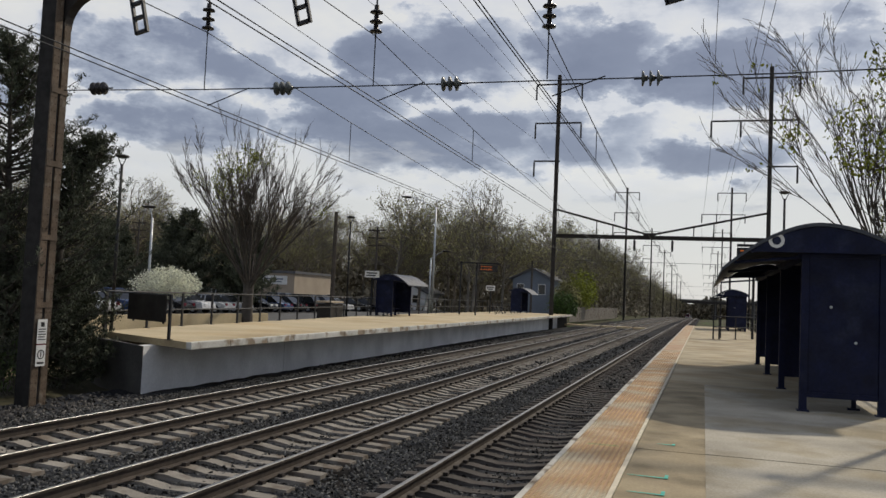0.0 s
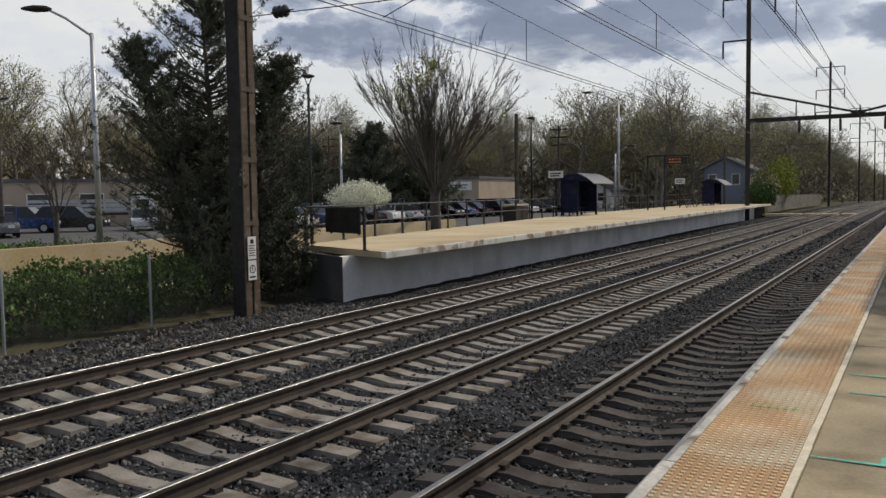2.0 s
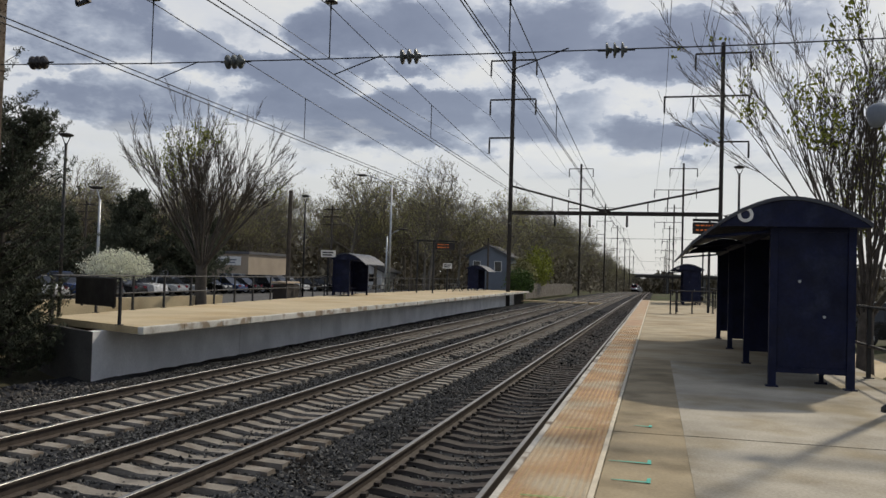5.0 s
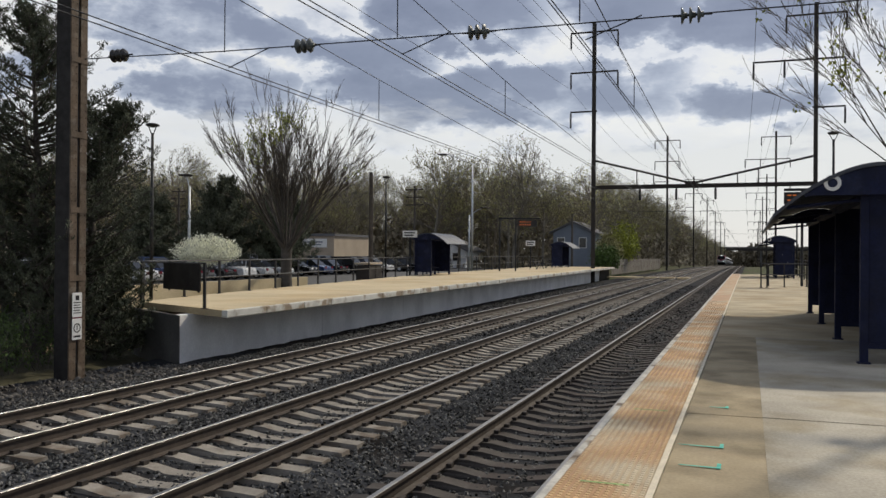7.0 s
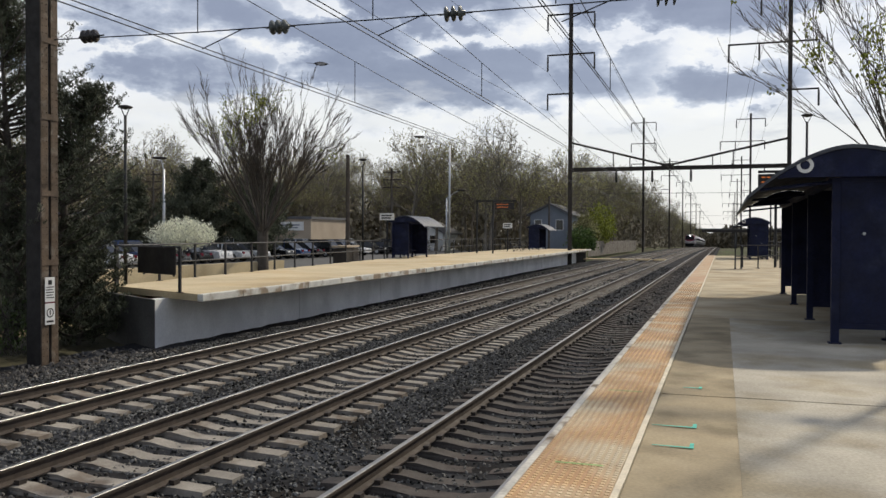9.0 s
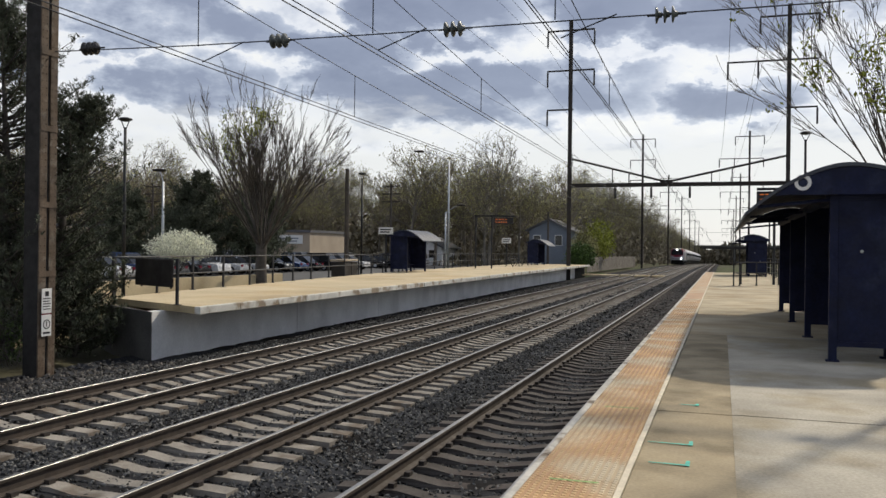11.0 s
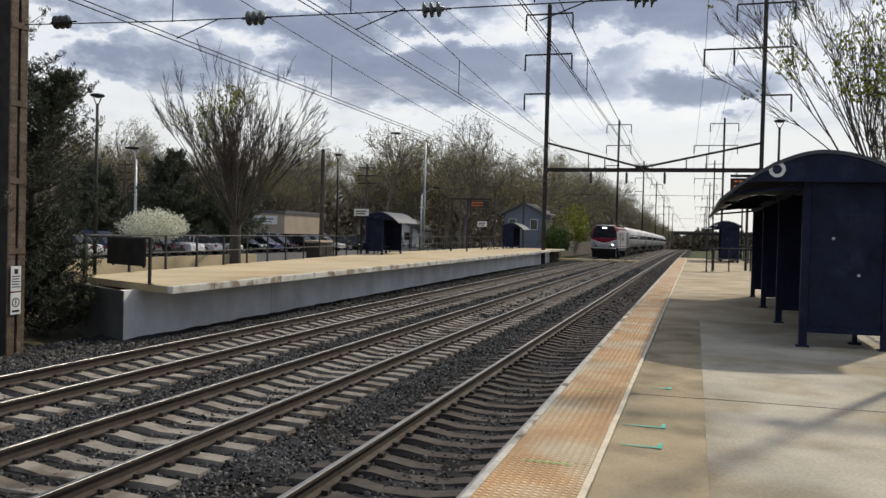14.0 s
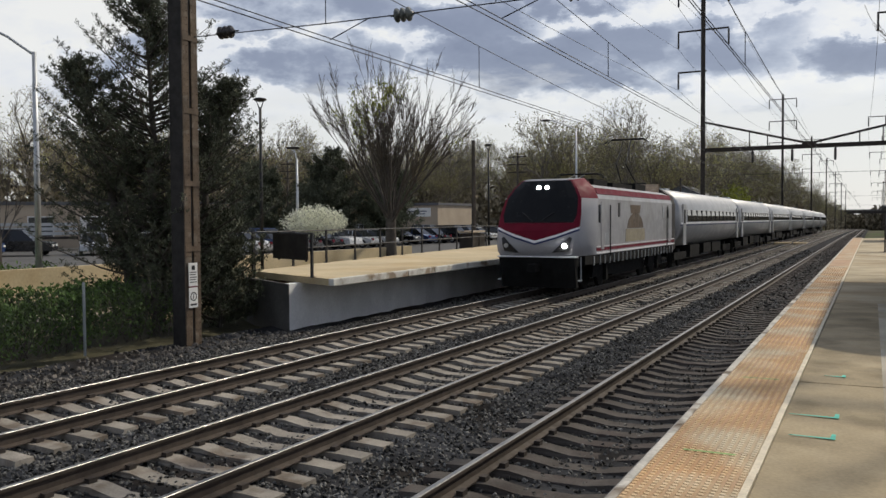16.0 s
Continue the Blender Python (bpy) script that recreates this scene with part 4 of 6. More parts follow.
for e, z in ((-2.27, 22.3), (2.27, 22.3), (-2.27, 18.4), (2.27, 18.4), (-2.27, 14.6)):
    for a, b in zip([(NP, -11.4, 0, 0)] + MASTS, MASTS[:5]):
        runs.append(sagging(a[1] + e, b[1] + e, a[0] if a[0] > 20 else -20, b[0], z, 1.4, 14))
for e, z in ((-2.4, 22.3), (2.4, 22.3), (-5.2, 18.3), (-2.6, 18.3)):
    for a, b in zip([(NP, 8.3, 8.3, 0)] + MASTS, MASTS[:5]):
        runs.append(sagging(a[2] + e, b[2] + e, a[0] if a[0] > 20 else -20, b[0], z, 1.4, 14))
polywire("transmission_wire", runs, 0.016, "high transmission wires strung between the tall masts")


# ---- shelters ----
def build_shelter(m, length, bays, label, ring=True, notice=False):
    """A navy shelter; local x runs from the open front (0) to the back (1.2), y along it, z up from the platform."""
    th = base("platform_shelter", m, label, "shelter", "platform shelters")
    D = 1.0
    ys = [length * i / bays for i in range(bays + 1)]
    for y in ys:
        for x in (0, D):
            bm = bmesh.new()
            box(bm, x - 0.05, x + 0.05, y - 0.05, y + 0.05, 0, 2.2)
            box(bm, x - 0.08, x + 0.08, y - 0.08, y + 0.08, 0, 0.02)
            part("post", bm, M["navy"], th)
    for y in (0, length):
        bm = bmesh.new()
        box(bm, 0.05, D - 0.05, y - 0.022, y + 0.022, 0.2, 2.22)
        ep = part("end_panel", bm, M["navy"], th, "navy painted end panel", bevel=0.008)
        bm = bmesh.new()
        for z in (0.2, 2.14):
            box(bm, 0.05, D - 0.05, y - 0.04, y + 0.04, z, z + 0.07)
        part("panel_rail", bm, M["navy"], ep)
    for a, b in zip(ys, ys[1:]):
        bm = bmesh.new()
        box(bm, D - 0.02, D + 0.02, a + 0.05, b - 0.05, 0.2, 2.2)
        part("back_panel", bm, M["navy"], th)
    for y in ys[1:-1]:
        bm = bmesh.new()
        box(bm, 0.05, 0.5, y - 0.02, y + 0.02, 0.22, 2.2)
        part("divider_panel", bm, M["navy"], th)
    bm = bmesh.new()
    box(bm, 0.55, 0.93, 0.5, length - 0.5, 0.42, 0.47)
    for y in ys[1:-1] + [0.6, length - 0.6]:
        box(bm, 0.71, 0.77, y - 0.03, y + 0.03, 0, 0.42)
        box(bm, 0.66, 0.82, y - 0.05, y + 0.05, 0, 0.03)
    part("bench", bm, M["navy"], th)
    x0, x1 = -1.12, 1.22
    arc = []
    for i in range(25):
        f = i / 24
        x = x0 + (x1 - x0) * f
        if x < 0.15:
            u = (0.15 - x) / (0.15 - x0)
            z = 2.62 - 0.66 * u ** 1.75
        else:
            u = (x - 0.15) / (x1 - 0.15)
            z = 2.62 - 0.36 * u ** 2
        arc.append((x, z))
    bm = bmesh.new()
    pts = [(x, -0.22, z) for x, z in arc] + [(x, -0.22, z - 0.05) for x, z in arc[::-1]]
    prism(bm, pts, (0, length + 0.44, 0), caps=True)
    roof = part("roof", bm, M["navy_roof"], th, "curved grey blue roof sheet")
    for y in (-0.2, length + 0.2):
        bm = bmesh.new()
        low = [(x, min(z - 0.09, 2.2)) for x, z in arc[::-1] if x > -0.75]
        pts = [(x, y, z - 0.055) for x, z in arc if x > -0.75] + [(x, y, zz if x < -0.05 else 2.2) for x, zz in low]
        prism(bm, pts, (0, 0.03 if y < 0 else -0.03, 0))
        part("gable", bm, M["navy"], th, "navy gable under the curved roof")
    for y in ys:
        bm = bmesh.new()
        tube(bm, (0, y, 2.15), (-0.95, y, 2.05), 0.025)
        part("roof_bracket", bm, M["navy"], th)
    bm = bmesh.new()
    box(bm, -0.1, 0.02, 0, length, 2.12, 2.2)
    part("eaves_beam", bm, M["navy"], th)
    if ring:
        bm = bmesh.new()
        loops = [[bm.verts.new((-0.40 + r * math.cos(q * math.tau / 28), y, 2.36 + r * math.sin(q * math.tau / 28))) for q in range(28)] for r, y in ((0.105, -0.204), (0.105, -0.21), (0.06, -0.21), (0.06, -0.204))]
        for g, h in zip(loops, loops[1:] + loops[:1]):
            for q in range(28):
                bm.faces.new((g[q], g[(q + 1) % 28], h[(q + 1) % 28], h[q]))
        part("ring_emblem", bm, M["white"], th, "pale ring emblem")
    bm = bmesh.new()
    for x, z in ((0.34, 1.46), (0.66, 0.98)):
        lathe(bm, [(0.022, 0), (0.018, 0.008)], Matrix.Translation((x, -0.022, z)) @ pose(0, 0, 0, 90), 10)
    part("bolt", bm, M["galv"], th)
    if notice:
        bm = bmesh.new()
        box(bm, 0.25, 0.6, -0.04, -0.028, 1.3, 1.85)
        part("notice", bm, M["white"], th, "white notice sheet")
    return th


build_shelter(pose(4.16, 12.45, PZ), 10.2, 3, "navy blue steel shelter with curved roof on the near platform")
build_shelter(pose(4.35, 56.2, PZ), 5.0, 2, "small navy blue shelter farther along the near platform")
build_shelter(pose(-15.55, 52.0, PZ, 0, 0, 180), 3.4, 1, "navy blue steel shelter with curved roof on the far platform", False)
build_shelter(pose(-15.0, 88.0, PZ, 0, 0, 180), 3.4, 1, "navy blue shelter near the far platform's end", False, False)


# ---- trees ----
def grow(rng, p, d, length, r, depth, segs, tips, spread, up, kids, min_r=0.006, shrink=0.68, wig=0.09):
    """Appends tapered segments (a, b, ra, rb) of a limb and its branches to segs."""
    n = int(3 + depth * 0.6) if depth else 2
    q = p.copy()
    dd = d.normalized()
    pts = [(q.copy(), r)]
    for i in range(n):
        dd = (dd + Vector((rng.gauss(0, wig), rng.gauss(0, wig), rng.gauss(0, wig * 0.7) + up))).normalized()
        q2 = q + dd * (length / n)
        r2 = max(r * (1 - 0.62 * (i + 1) / n), min_r)
        segs.append((q.copy(), q2.copy(), pts[-1][1], r2, depth))
        q = q2
        pts.append((q.copy(), r2))
    if depth == 0:
        tips.append((q.copy(), dd.copy()))
        return
    for i in range(kids):
        f = rng.uniform(0.35, 1.0) if i else 1.0
        k = min(int(f * n), n)
        pp, rr = pts[k]
        ax = Vector((rng.gauss(0, 1), rng.gauss(0, 1), rng.gauss(0, 0.5))).normalized()
        nd = (dd + ax * spread * rng.uniform(0.5, 1.2)).normalized()
        grow(rng, pp, nd, length * shrink * rng.uniform(0.75, 1.15), max(rr * 0.8, min_r), depth - 1, segs, tips, spread, up, kids, min_r, shrink, wig)


def limbs_mesh(segs, material, sides=lambda depth: 5 if depth > 1 else 3):
    vs, fs = [], []
    for a, b, ra, rb, dep in segs:
        n = sides(dep)
        d = (b - a)
        if d.length < 1e-5:
            continue
        q = d.to_track_quat("Z", "Y").to_matrix()
        k = len(vs)
        for c, r in ((a, ra), (b, rb)):
            vs += [tuple(c + q @ Vector((math.cos(j * math.tau / n) * r, math.sin(j * math.tau / n) * r, 0))) for j in range(n)]
        fs += [(k + j, k + (j + 1) % n, k + n + (j + 1) % n, k + n + j) for j in range(n)]
    return raw(vs, fs, material, True)


def leaves_mesh(rng, spots, size, per, spread, material, flat=0.0):
    """Small folded leaves scattered round the given spots."""
    vs, fs = [], []
    for p in spots:
        for _ in range(per):
            c = p + Vector((rng.gauss(0, spread), rng.gauss(0, spread), rng.gauss(0, spread * 0.8)))
            e = Euler((rng.uniform(-1, 1) * (1 - flat) * 1.5, rng.uniform(-1, 1) * (1 - flat) * 1.5, rng.uniform(0, 6.3))).to_matrix()
            s = size * rng.uniform(0.6, 1.3)
            k = len(vs)
            vs += [tuple(c + e @ Vector(v) * s) for v in ((-0.5, 0, 0), (0, -0.32, 0.12), (0.6, 0, 0), (0, 0.32, 0.12))]
            fs += [(k, k + 1, k + 2), (k, k + 2, k + 3)]
    return raw(vs, fs, material)


def vase_tree(m, height, radius, stems, seed, label, leaf_frac, depth=4, trunk=1.7, lean=0.0, base_r=0.24, leafy=0.10, spread=0.27, wig=0.045, thick=1.0, fine=0.0065):
    """A bare tree whose many limbs rise from a short trunk and fan out."""
    rng = random.Random(seed)
    th = base("tree", m, label, "tree")
    segs, tips = [], []
    segs.append((Vector((0, 0, -0.4)), Vector((0, 0, trunk * 0.5)), base_r * 1.25, base_r, 5))
    segs.append((Vector((0, 0, trunk * 0.5)), Vector((0.02, 0, trunk)), base_r, base_r * 0.95, 5))
    tm = limbs_mesh(segs, M["bark"], lambda d: 10)
    part("trunk", tm, None, th, "short grey brown trunk")
    segs = []
    for i in range(stems):
        a = math.tau * (i + rng.uniform(-0.3, 0.3)) / stems
        t = (rng.uniform(0.08, 1.0) if i % 3 else rng.uniform(0.0, 0.3)) * radius / height * 1.05
        d = Vector((math.cos(a) * t + lean, math.sin(a) * t, 1))
        p = Vector((math.cos(a) * base_r * 0.5, math.sin(a) * base_r * 0.5, trunk - rng.uniform(0, 0.35)))
        grow(rng, p, d, (height - trunk) * rng.uniform(0.55, 0.70), base_r * rng.uniform(0.18, 0.30) * thick, depth, segs, tips, spread, 0.012, 4, fine, 0.52, wig)
    part("crown", limbs_mesh(segs, M["bark"]), None, th, "fan of bare upright branches")
    k = int(len(tips) * leaf_frac)
    zone = sorted(tips, key=lambda q: 0.35 * rng.random() + noise.noise(q[0] * 0.42 + Vector((seed, 0, 0))))[:k]
    part("leaves", leaves_mesh(rng, [q[0] for q in zone], leafy, 5, 0.12, M["leaf_y"]), None, th, "sparse yellow green spring leaves")
    return th


def conifer(m, H, R, boughs, seed, label, trunks=((0, 0, 1.0),), tuft=0.2, per=9, bottom=0.08):
    """A ragged evergreen: rising boughs set with tufts of short needles."""
    rng = random.Random(seed)
    th = base("cedar_tree", m, label, "tree")
    segs, spots = [], []
    for sx, sy, f in trunks:
        p = Vector((sx * 0.3, sy * 0.3, 0))
        n = 12
        for i in range(n):
            q = Vector((sx * (0.3 + 0.7 * i / n) + rng.gauss(0, 0.04), sy * (0.3 + 0.7 * i / n) + rng.gauss(0, 0.04), H * f * (i + 1) / n))
            segs.append((p, q, H * 0.02 * (1 - i / n) + 0.012, H * 0.02 * (1 - (i + 1) / n) + 0.012, 3))
            p = q
    part("trunk", limbs_mesh(segs, M["bark"], lambda d: 8), None, th)
    segs = []
    for b in range(boughs):
        sx, sy, hf = trunks[b % len(trunks)]
        f = bottom + (1 - bottom) * rng.random() ** 0.95
        h = H * hf * f
        r = R * hf * ((1 - f) ** 0.62 * min(1, 0.55 + f * 2.2) + 0.07) * rng.choice((0.5, 0.75, 0.9, 1.05, 1.3))
        a = rng.uniform(0, math.tau)
        p = Vector((sx * f, sy * f, h))
        d = Vector((math.cos(a), math.sin(a), 0.10 + 0.45 * f))
        n = 6
        for i in range(n):
            q = p + d.normalized() * (r / n) + Vector((rng.gauss(0, 0.03), rng.gauss(0, 0.03), rng.gauss(0, 0.02)))
            d.z += 0.11
            segs.append((p.copy(), q.copy(), 0.030 * (1 - i / n) + 0.006, 0.030 * (1 - (i + 1) / n) + 0.005, 0))
            if i >= 1:
                side = Vector((-d.y, d.x, 0)).normalized()
                for _ in range(4):
                    spots.append(p.lerp(q, rng.random()) + side * rng.gauss(0, 0.05 + 0.07 * r * (1 - i / n)) + Vector((0, 0, rng.gauss(0.02, 0.07))))
            p = q
        spots += [p, p + d.normalized() * 0.12]
    part("bough", limbs_mesh(segs, M["bark"]), None, th, "rising dark boughs")
    vs, fs = [], []
    for p in spots:
        up = Vector((rng.gauss(0, 0.5), rng.gauss(0, 0.5), 0.9)).normalized()
        for _ in range(per):
            d = (up + Vector((rng.gauss(0, 0.6), rng.gauss(0, 0.6), rng.gauss(0, 0.45)))).normalized()
            l = rng.uniform(0.5, 1.2) * tuft
            s = d.cross(Vector((rng.gauss(0, 1), rng.gauss(0, 1), rng.gauss(0, 1)))).normalized() * rng.uniform(0.07, 0.15) * tuft
            o = p + Vector((rng.gauss(0, 0.3), rng.gauss(0, 0.3), rng.gauss(0, 0.3))) * tuft
            k = len(vs)
            vs += [tuple(o - s * 0.4), tuple(o + d * l * 0.55 + s), tuple(o + d * l), tuple(o + d * l * 0.55 - s)]
            fs += [(k, k + 1, k + 2, k + 3)]
    part("needles", raw(vs, fs, M["cedar"]), None, th, "dark green scale needles")
    return th


def wood_tree(seed, height, label, leaf, bark):
    """A woodland tree with a round crown of fine twigs."""
    rng = random.Random(seed)
    th = base("woodland_tree", pose(0, 0, 0), label, "tree", "trees of the far wood")
    segs, tips = [], []
    grow(rng, Vector((0, 0, -0.5)), Vector((0, 0, 1)), height * 0.62, height * 0.016, 0, segs, [], 0, 0, 0)
    part("trunk", limbs_mesh(segs, bark, lambda d: 6), None, th)
    top = segs[-1][1]
    segs = []
    for i in range(13):
        a = i * 2.4 + rng.uniform(-0.4, 0.4)
        f = 0.42 + 0.58 * i / 12
        p = Vector((top.x * f, top.y * f, height * 0.62 * f))
        out = rng.uniform(0.7, 1.3) * (1.35 - f)
        grow(rng, p, Vector((math.cos(a) * out, math.sin(a) * out, 0.75)), height * rng.uniform(0.22, 0.30), height * 0.0065, 3, segs, tips, 0.75, 0.02, 4, 0.016, 0.62, 0.12)
    c, rw, rh = Vector((0, 0, height * 0.61)), height * 0.33, height * 0.40

    def inside(p):
        d = p - c
        k = 1 + 0.35 * noise.noise(Vector((d.x, d.y, d.z)) * (5.0 / height) + Vector((seed, 0, 0)))
        return (d.x * d.x + d.y * d.y) / rw ** 2 + d.z * d.z / rh ** 2 < k

    segs = [q for q in segs if inside(q[1])]
    part("crown", limbs_mesh(segs, bark, lambda d: 3), None, th)
    if leaf:
        part("leaves", leaves_mesh(rng, [q[0] for q in tips if inside(q[0]) and rng.random() < leaf[0]], leaf[2], 3, 0.45, leaf[1]), None, th)
    return th


def build_woods():
    rng = random.Random(21)
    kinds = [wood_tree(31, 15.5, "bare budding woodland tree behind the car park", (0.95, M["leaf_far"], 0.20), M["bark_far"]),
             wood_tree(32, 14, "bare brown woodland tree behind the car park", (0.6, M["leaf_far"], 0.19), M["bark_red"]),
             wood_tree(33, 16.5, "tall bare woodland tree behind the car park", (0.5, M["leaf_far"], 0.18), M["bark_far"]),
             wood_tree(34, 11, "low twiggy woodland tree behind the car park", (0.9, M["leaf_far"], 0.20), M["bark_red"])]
    spots = []
    for _ in range(165):
        y = rng.uniform(112, 200)
        x = -rng.uniform(15, 30) - rng.random() ** 1.1 * (y * 0.62)
        spots.append((x, y, rng.uniform(0.86, 1.17)))
    for _ in range(78):
        y = 150 + 470 * rng.random() ** 1.4
        spots.append((-rng.uniform(14.5, 27), y, rng.uniform(0.85, 1.15)))
    for _ in range(85):
        y = rng.uniform(22, 120)
        spots.append((-rng.uniform(74, 112), y, rng.uniform(0.85, 1.15)))
    for i, (x, y, s) in enumerate(spots):
        o = kinds[rng.choice((0, 1, 2, 0, 1, 3))]
        o.scale = (s, s, s)
        m = pose(x, y, ground_z(x, y), 0, 0, rng.uniform(0, 360))
        copy_thing(o, m)
        o.scale = (1, 1, 1)
    brush = []
    for _ in range(5200):
        y = rng.uniform(118, 235)
        x = -rng.uniform(15, 32) - rng.random() * (y * 0.62)
        brush.append(Vector((x, y, ground_z(x, y) + 6.5 * rng.random() ** 1.8)))
    for _ in range(3000):
        y = rng.uniform(150, 650)
        x = -rng.uniform(14.5, 34)
        brush.append(Vector((x, y, ground_z(x, y) + 7.0 * rng.random() ** 1.5)))
    for _ in range(3200):
        y = rng.uniform(20, 125)
        x = -rng.uniform(80, 118)
        brush.append(Vector((x, y, ground_z(x, y) + 7.0 * rng.random() ** 1.6)))
    for _ in range(4200):
        y = rng.uniform(110, 680)
        x = rng.uniform(14, 40) + y * 0.05
        brush.append(Vector((x, y, ground_z(x, y) + 5.0 * rng.random() ** 1.5)))
    far = []
    for _ in range(6000):
        x, y = rng.uniform(-110, 200), rng.uniform(705, 800)
        far.append(Vector((x, y, ground_z(x, y) + (17.0 + 5.0 * noise.noise(Vector((x * 0.06, 0, 0)))) * rng.random())))
    tagged(new("far_treeline", leaves_mesh(rng, far, 3.4, 4, 1.6, M["brush"])), "brown treeline beyond the road bridge", "treeline", kind="stuff")
    tagged(new("undergrowth", leaves_mesh(rng, brush, 1.15, 4, 0.9, M["brush"])), "brown leafless undergrowth filling the far woods", "undergrowth", kind="stuff")
    for o, (x, y) in zip(kinds, ((-31, 125), (-50, 130), (-62, 140), (-24, 122))):
        o.matrix_world = pose(x, y, ground_z(x, y))


def leaf_bush(name, m, rx, ry, rz, count, size, material, label, category, seed, stems=True):
    rng = random.Random(seed)
    th = base(name, m, label, category)
    spots = []
    for _ in range(count):
        v = Vector((rng.gauss(0, 1), rng.gauss(0, 1), rng.gauss(0, 1))).normalized() * rng.random() ** 0.35
        k = 1 + 0.25 * noise.noise(v * 2.5 + Vector((seed, 0, 0)))
        spots.append(Vector((v.x * rx * k, v.y * ry * k, rz + (v.z if v.z > 0 else v.z * 0.7) * rz * k)))
    part("leaves", leaves_mesh(rng, spots, size, 5, size * 0.9, material), None, th)
    if stems:
        segs = []
        for i in range(9):
            a = rng.uniform(0, math.tau)
            grow(rng, Vector((0, 0, -0.3)), Vector((math.cos(a) * rx * 0.5, math.sin(a) * ry * 0.5, rz)), rz * 1.5, 0.03, 1, segs, [], 0.5, 0, 3)
        part("stem", limbs_mesh(segs, M["bark"]), None, th)
    return th


vase_tree(pose(-19.2, 37.6, 0.3), 9.0, 10.2, 28, 5, "bare vase-shaped tree with a few yellow green leaves", 0.07, base_r=0.28, trunk=2.3, spread=0.29, wig=0.045, thick=0.8, fine=0.007)
vase_tree(pose(8.45, 26.5, -0.1), 10.8, 7.8, 20, 12, "bare spreading tree with yellow green leaves beyond the fence", 0.13, base_r=0.22, trunk=1.8, leafy=0.12, spread=0.36, wig=0.075, thick=0.9, fine=0.007)
conifer(pose(-13.5, 16.2, -0.4), 8.5, 3.3, 560, 8, "dark evergreen cedar with ragged outline behind the mast", ((-0.3, 0, 1.0), (-2.1, -0.6, 0.80), (1.3, 1.3, 0.74)), 0.10, 14)
conifer(pose(-12.9, 17.7, -0.5), 3.0, 1.6, 120, 18, "low dark evergreen spilling over the platform's end", ((0, 0, 1.0),), 0.15, 10, 0.02)
build_woods()
wt = leaf_bush("blossom_tree", pose(-30.2, 46.4, 1.15), 2.1, 2.0, 1.15, 1500, 0.12, M["blossom"], "round white blossoming tree beside the car park", "tree", 3)
leaf_bush("shrub", pose(-12.6, 97, 0.2), 1.6, 1.6, 1.6, 700, 0.22, M["hedge"], "green shrub at the far platform's end", "shrub", 6)
leaf_bush("shrub", pose(-13.4, 118, 0.2), 2.0, 2.0, 3.4, 500, 0.28, M["leaf_y"], "yellow green young tree beside the line", "shrub", 7)
leaf_bush("shrub", pose(-14.6, 112, 0.2), 1.8, 1.8, 2.4, 600, 0.28, M["leaf_far"], "yellow green young tree beside the line", "shrub", 17)
leaf_bush("shrub", pose(6.9, 11.2, -0.2), 0.7, 1.6, 0.75, 500, 0.09, M["hedge"], "low green shrub beside the near platform", "shrub", 9)
leaf_bush("shrub", pose(7.2, 15.5, -0.2), 0.7, 1.8, 0.65, 500, 0.09, M["hedge"], "low green shrub beside the near platform", "shrub", 10)
for x, y, h, r in ((-40, 62, 8.2, 4.2), (-36.5, 66, 7.4, 4.0), (-46, 60, 7.0, 3.8), (-56, 84, 8, 4.0)):
    conifer(pose(x, y, 0.2), h, r, 170, int(-x), "dark evergreen tree at the edge of the car park", ((0, 0, 1.0), (0.9, 0.4, 0.86)), 0.38, 9, 0.05)


def build_hedge():
    rng = random.Random(14)
    th = base("hedge", pose(0, 0, 0), "green leafy hedge behind the wire fence", "hedge")
    spots = []
    for _ in range(5200):
        y = rng.uniform(4.5, 16.5)
        x = -12.95 + (y - 9) * -0.05 + rng.uniform(-0.75, 0.6)
        h = 1.35 + 0.35 * noise.noise(Vector((x, y * 0.9, 0)))
        x += 0.35 * noise.noise(Vector((3.0, y * 1.4, h * 2.0)))
        spots.append(Vector((x, y, -0.4 + h * rng.random() ** 0.6 * 0.98)))
    part("leaves", leaves_mesh(rng, spots, 0.10, 4, 0.07, M["hedge"]), None, th)
    segs = []
    for i in range(70):
        y = rng.uniform(4.6, 16.4)
        grow(rng, Vector((-12.9, y, -0.5)), Vector((rng.gauss(0, 0.4), rng.gauss(0, 0.4), 1)), 0.9, 0.014, 1, segs, [], 0.6, 0, 3)
    part("stem", limbs_mesh(segs, M["bark"]), None, th)


build_hedge()
for y in (13.8, 15.0, 16.2, 17.4, 18.6):
    leaf_bush("low_hedge", pose(-21.3, y, ground_z(-21.3, y)), 0.6, 0.8, 0.5, 420, 0.09, M["hedge"], "low clipped green hedge behind the ramp wall", "hedge", int(y * 10), False)
vase_tree(pose(-34.0, 26.3, 0.2), 6.2, 5.0, 9, 44, "young bare tree in the car park", 0.05, depth=3, base_r=0.14, trunk=1.6, spread=0.5, wig=0.10, thick=0.9, fine=0.009)


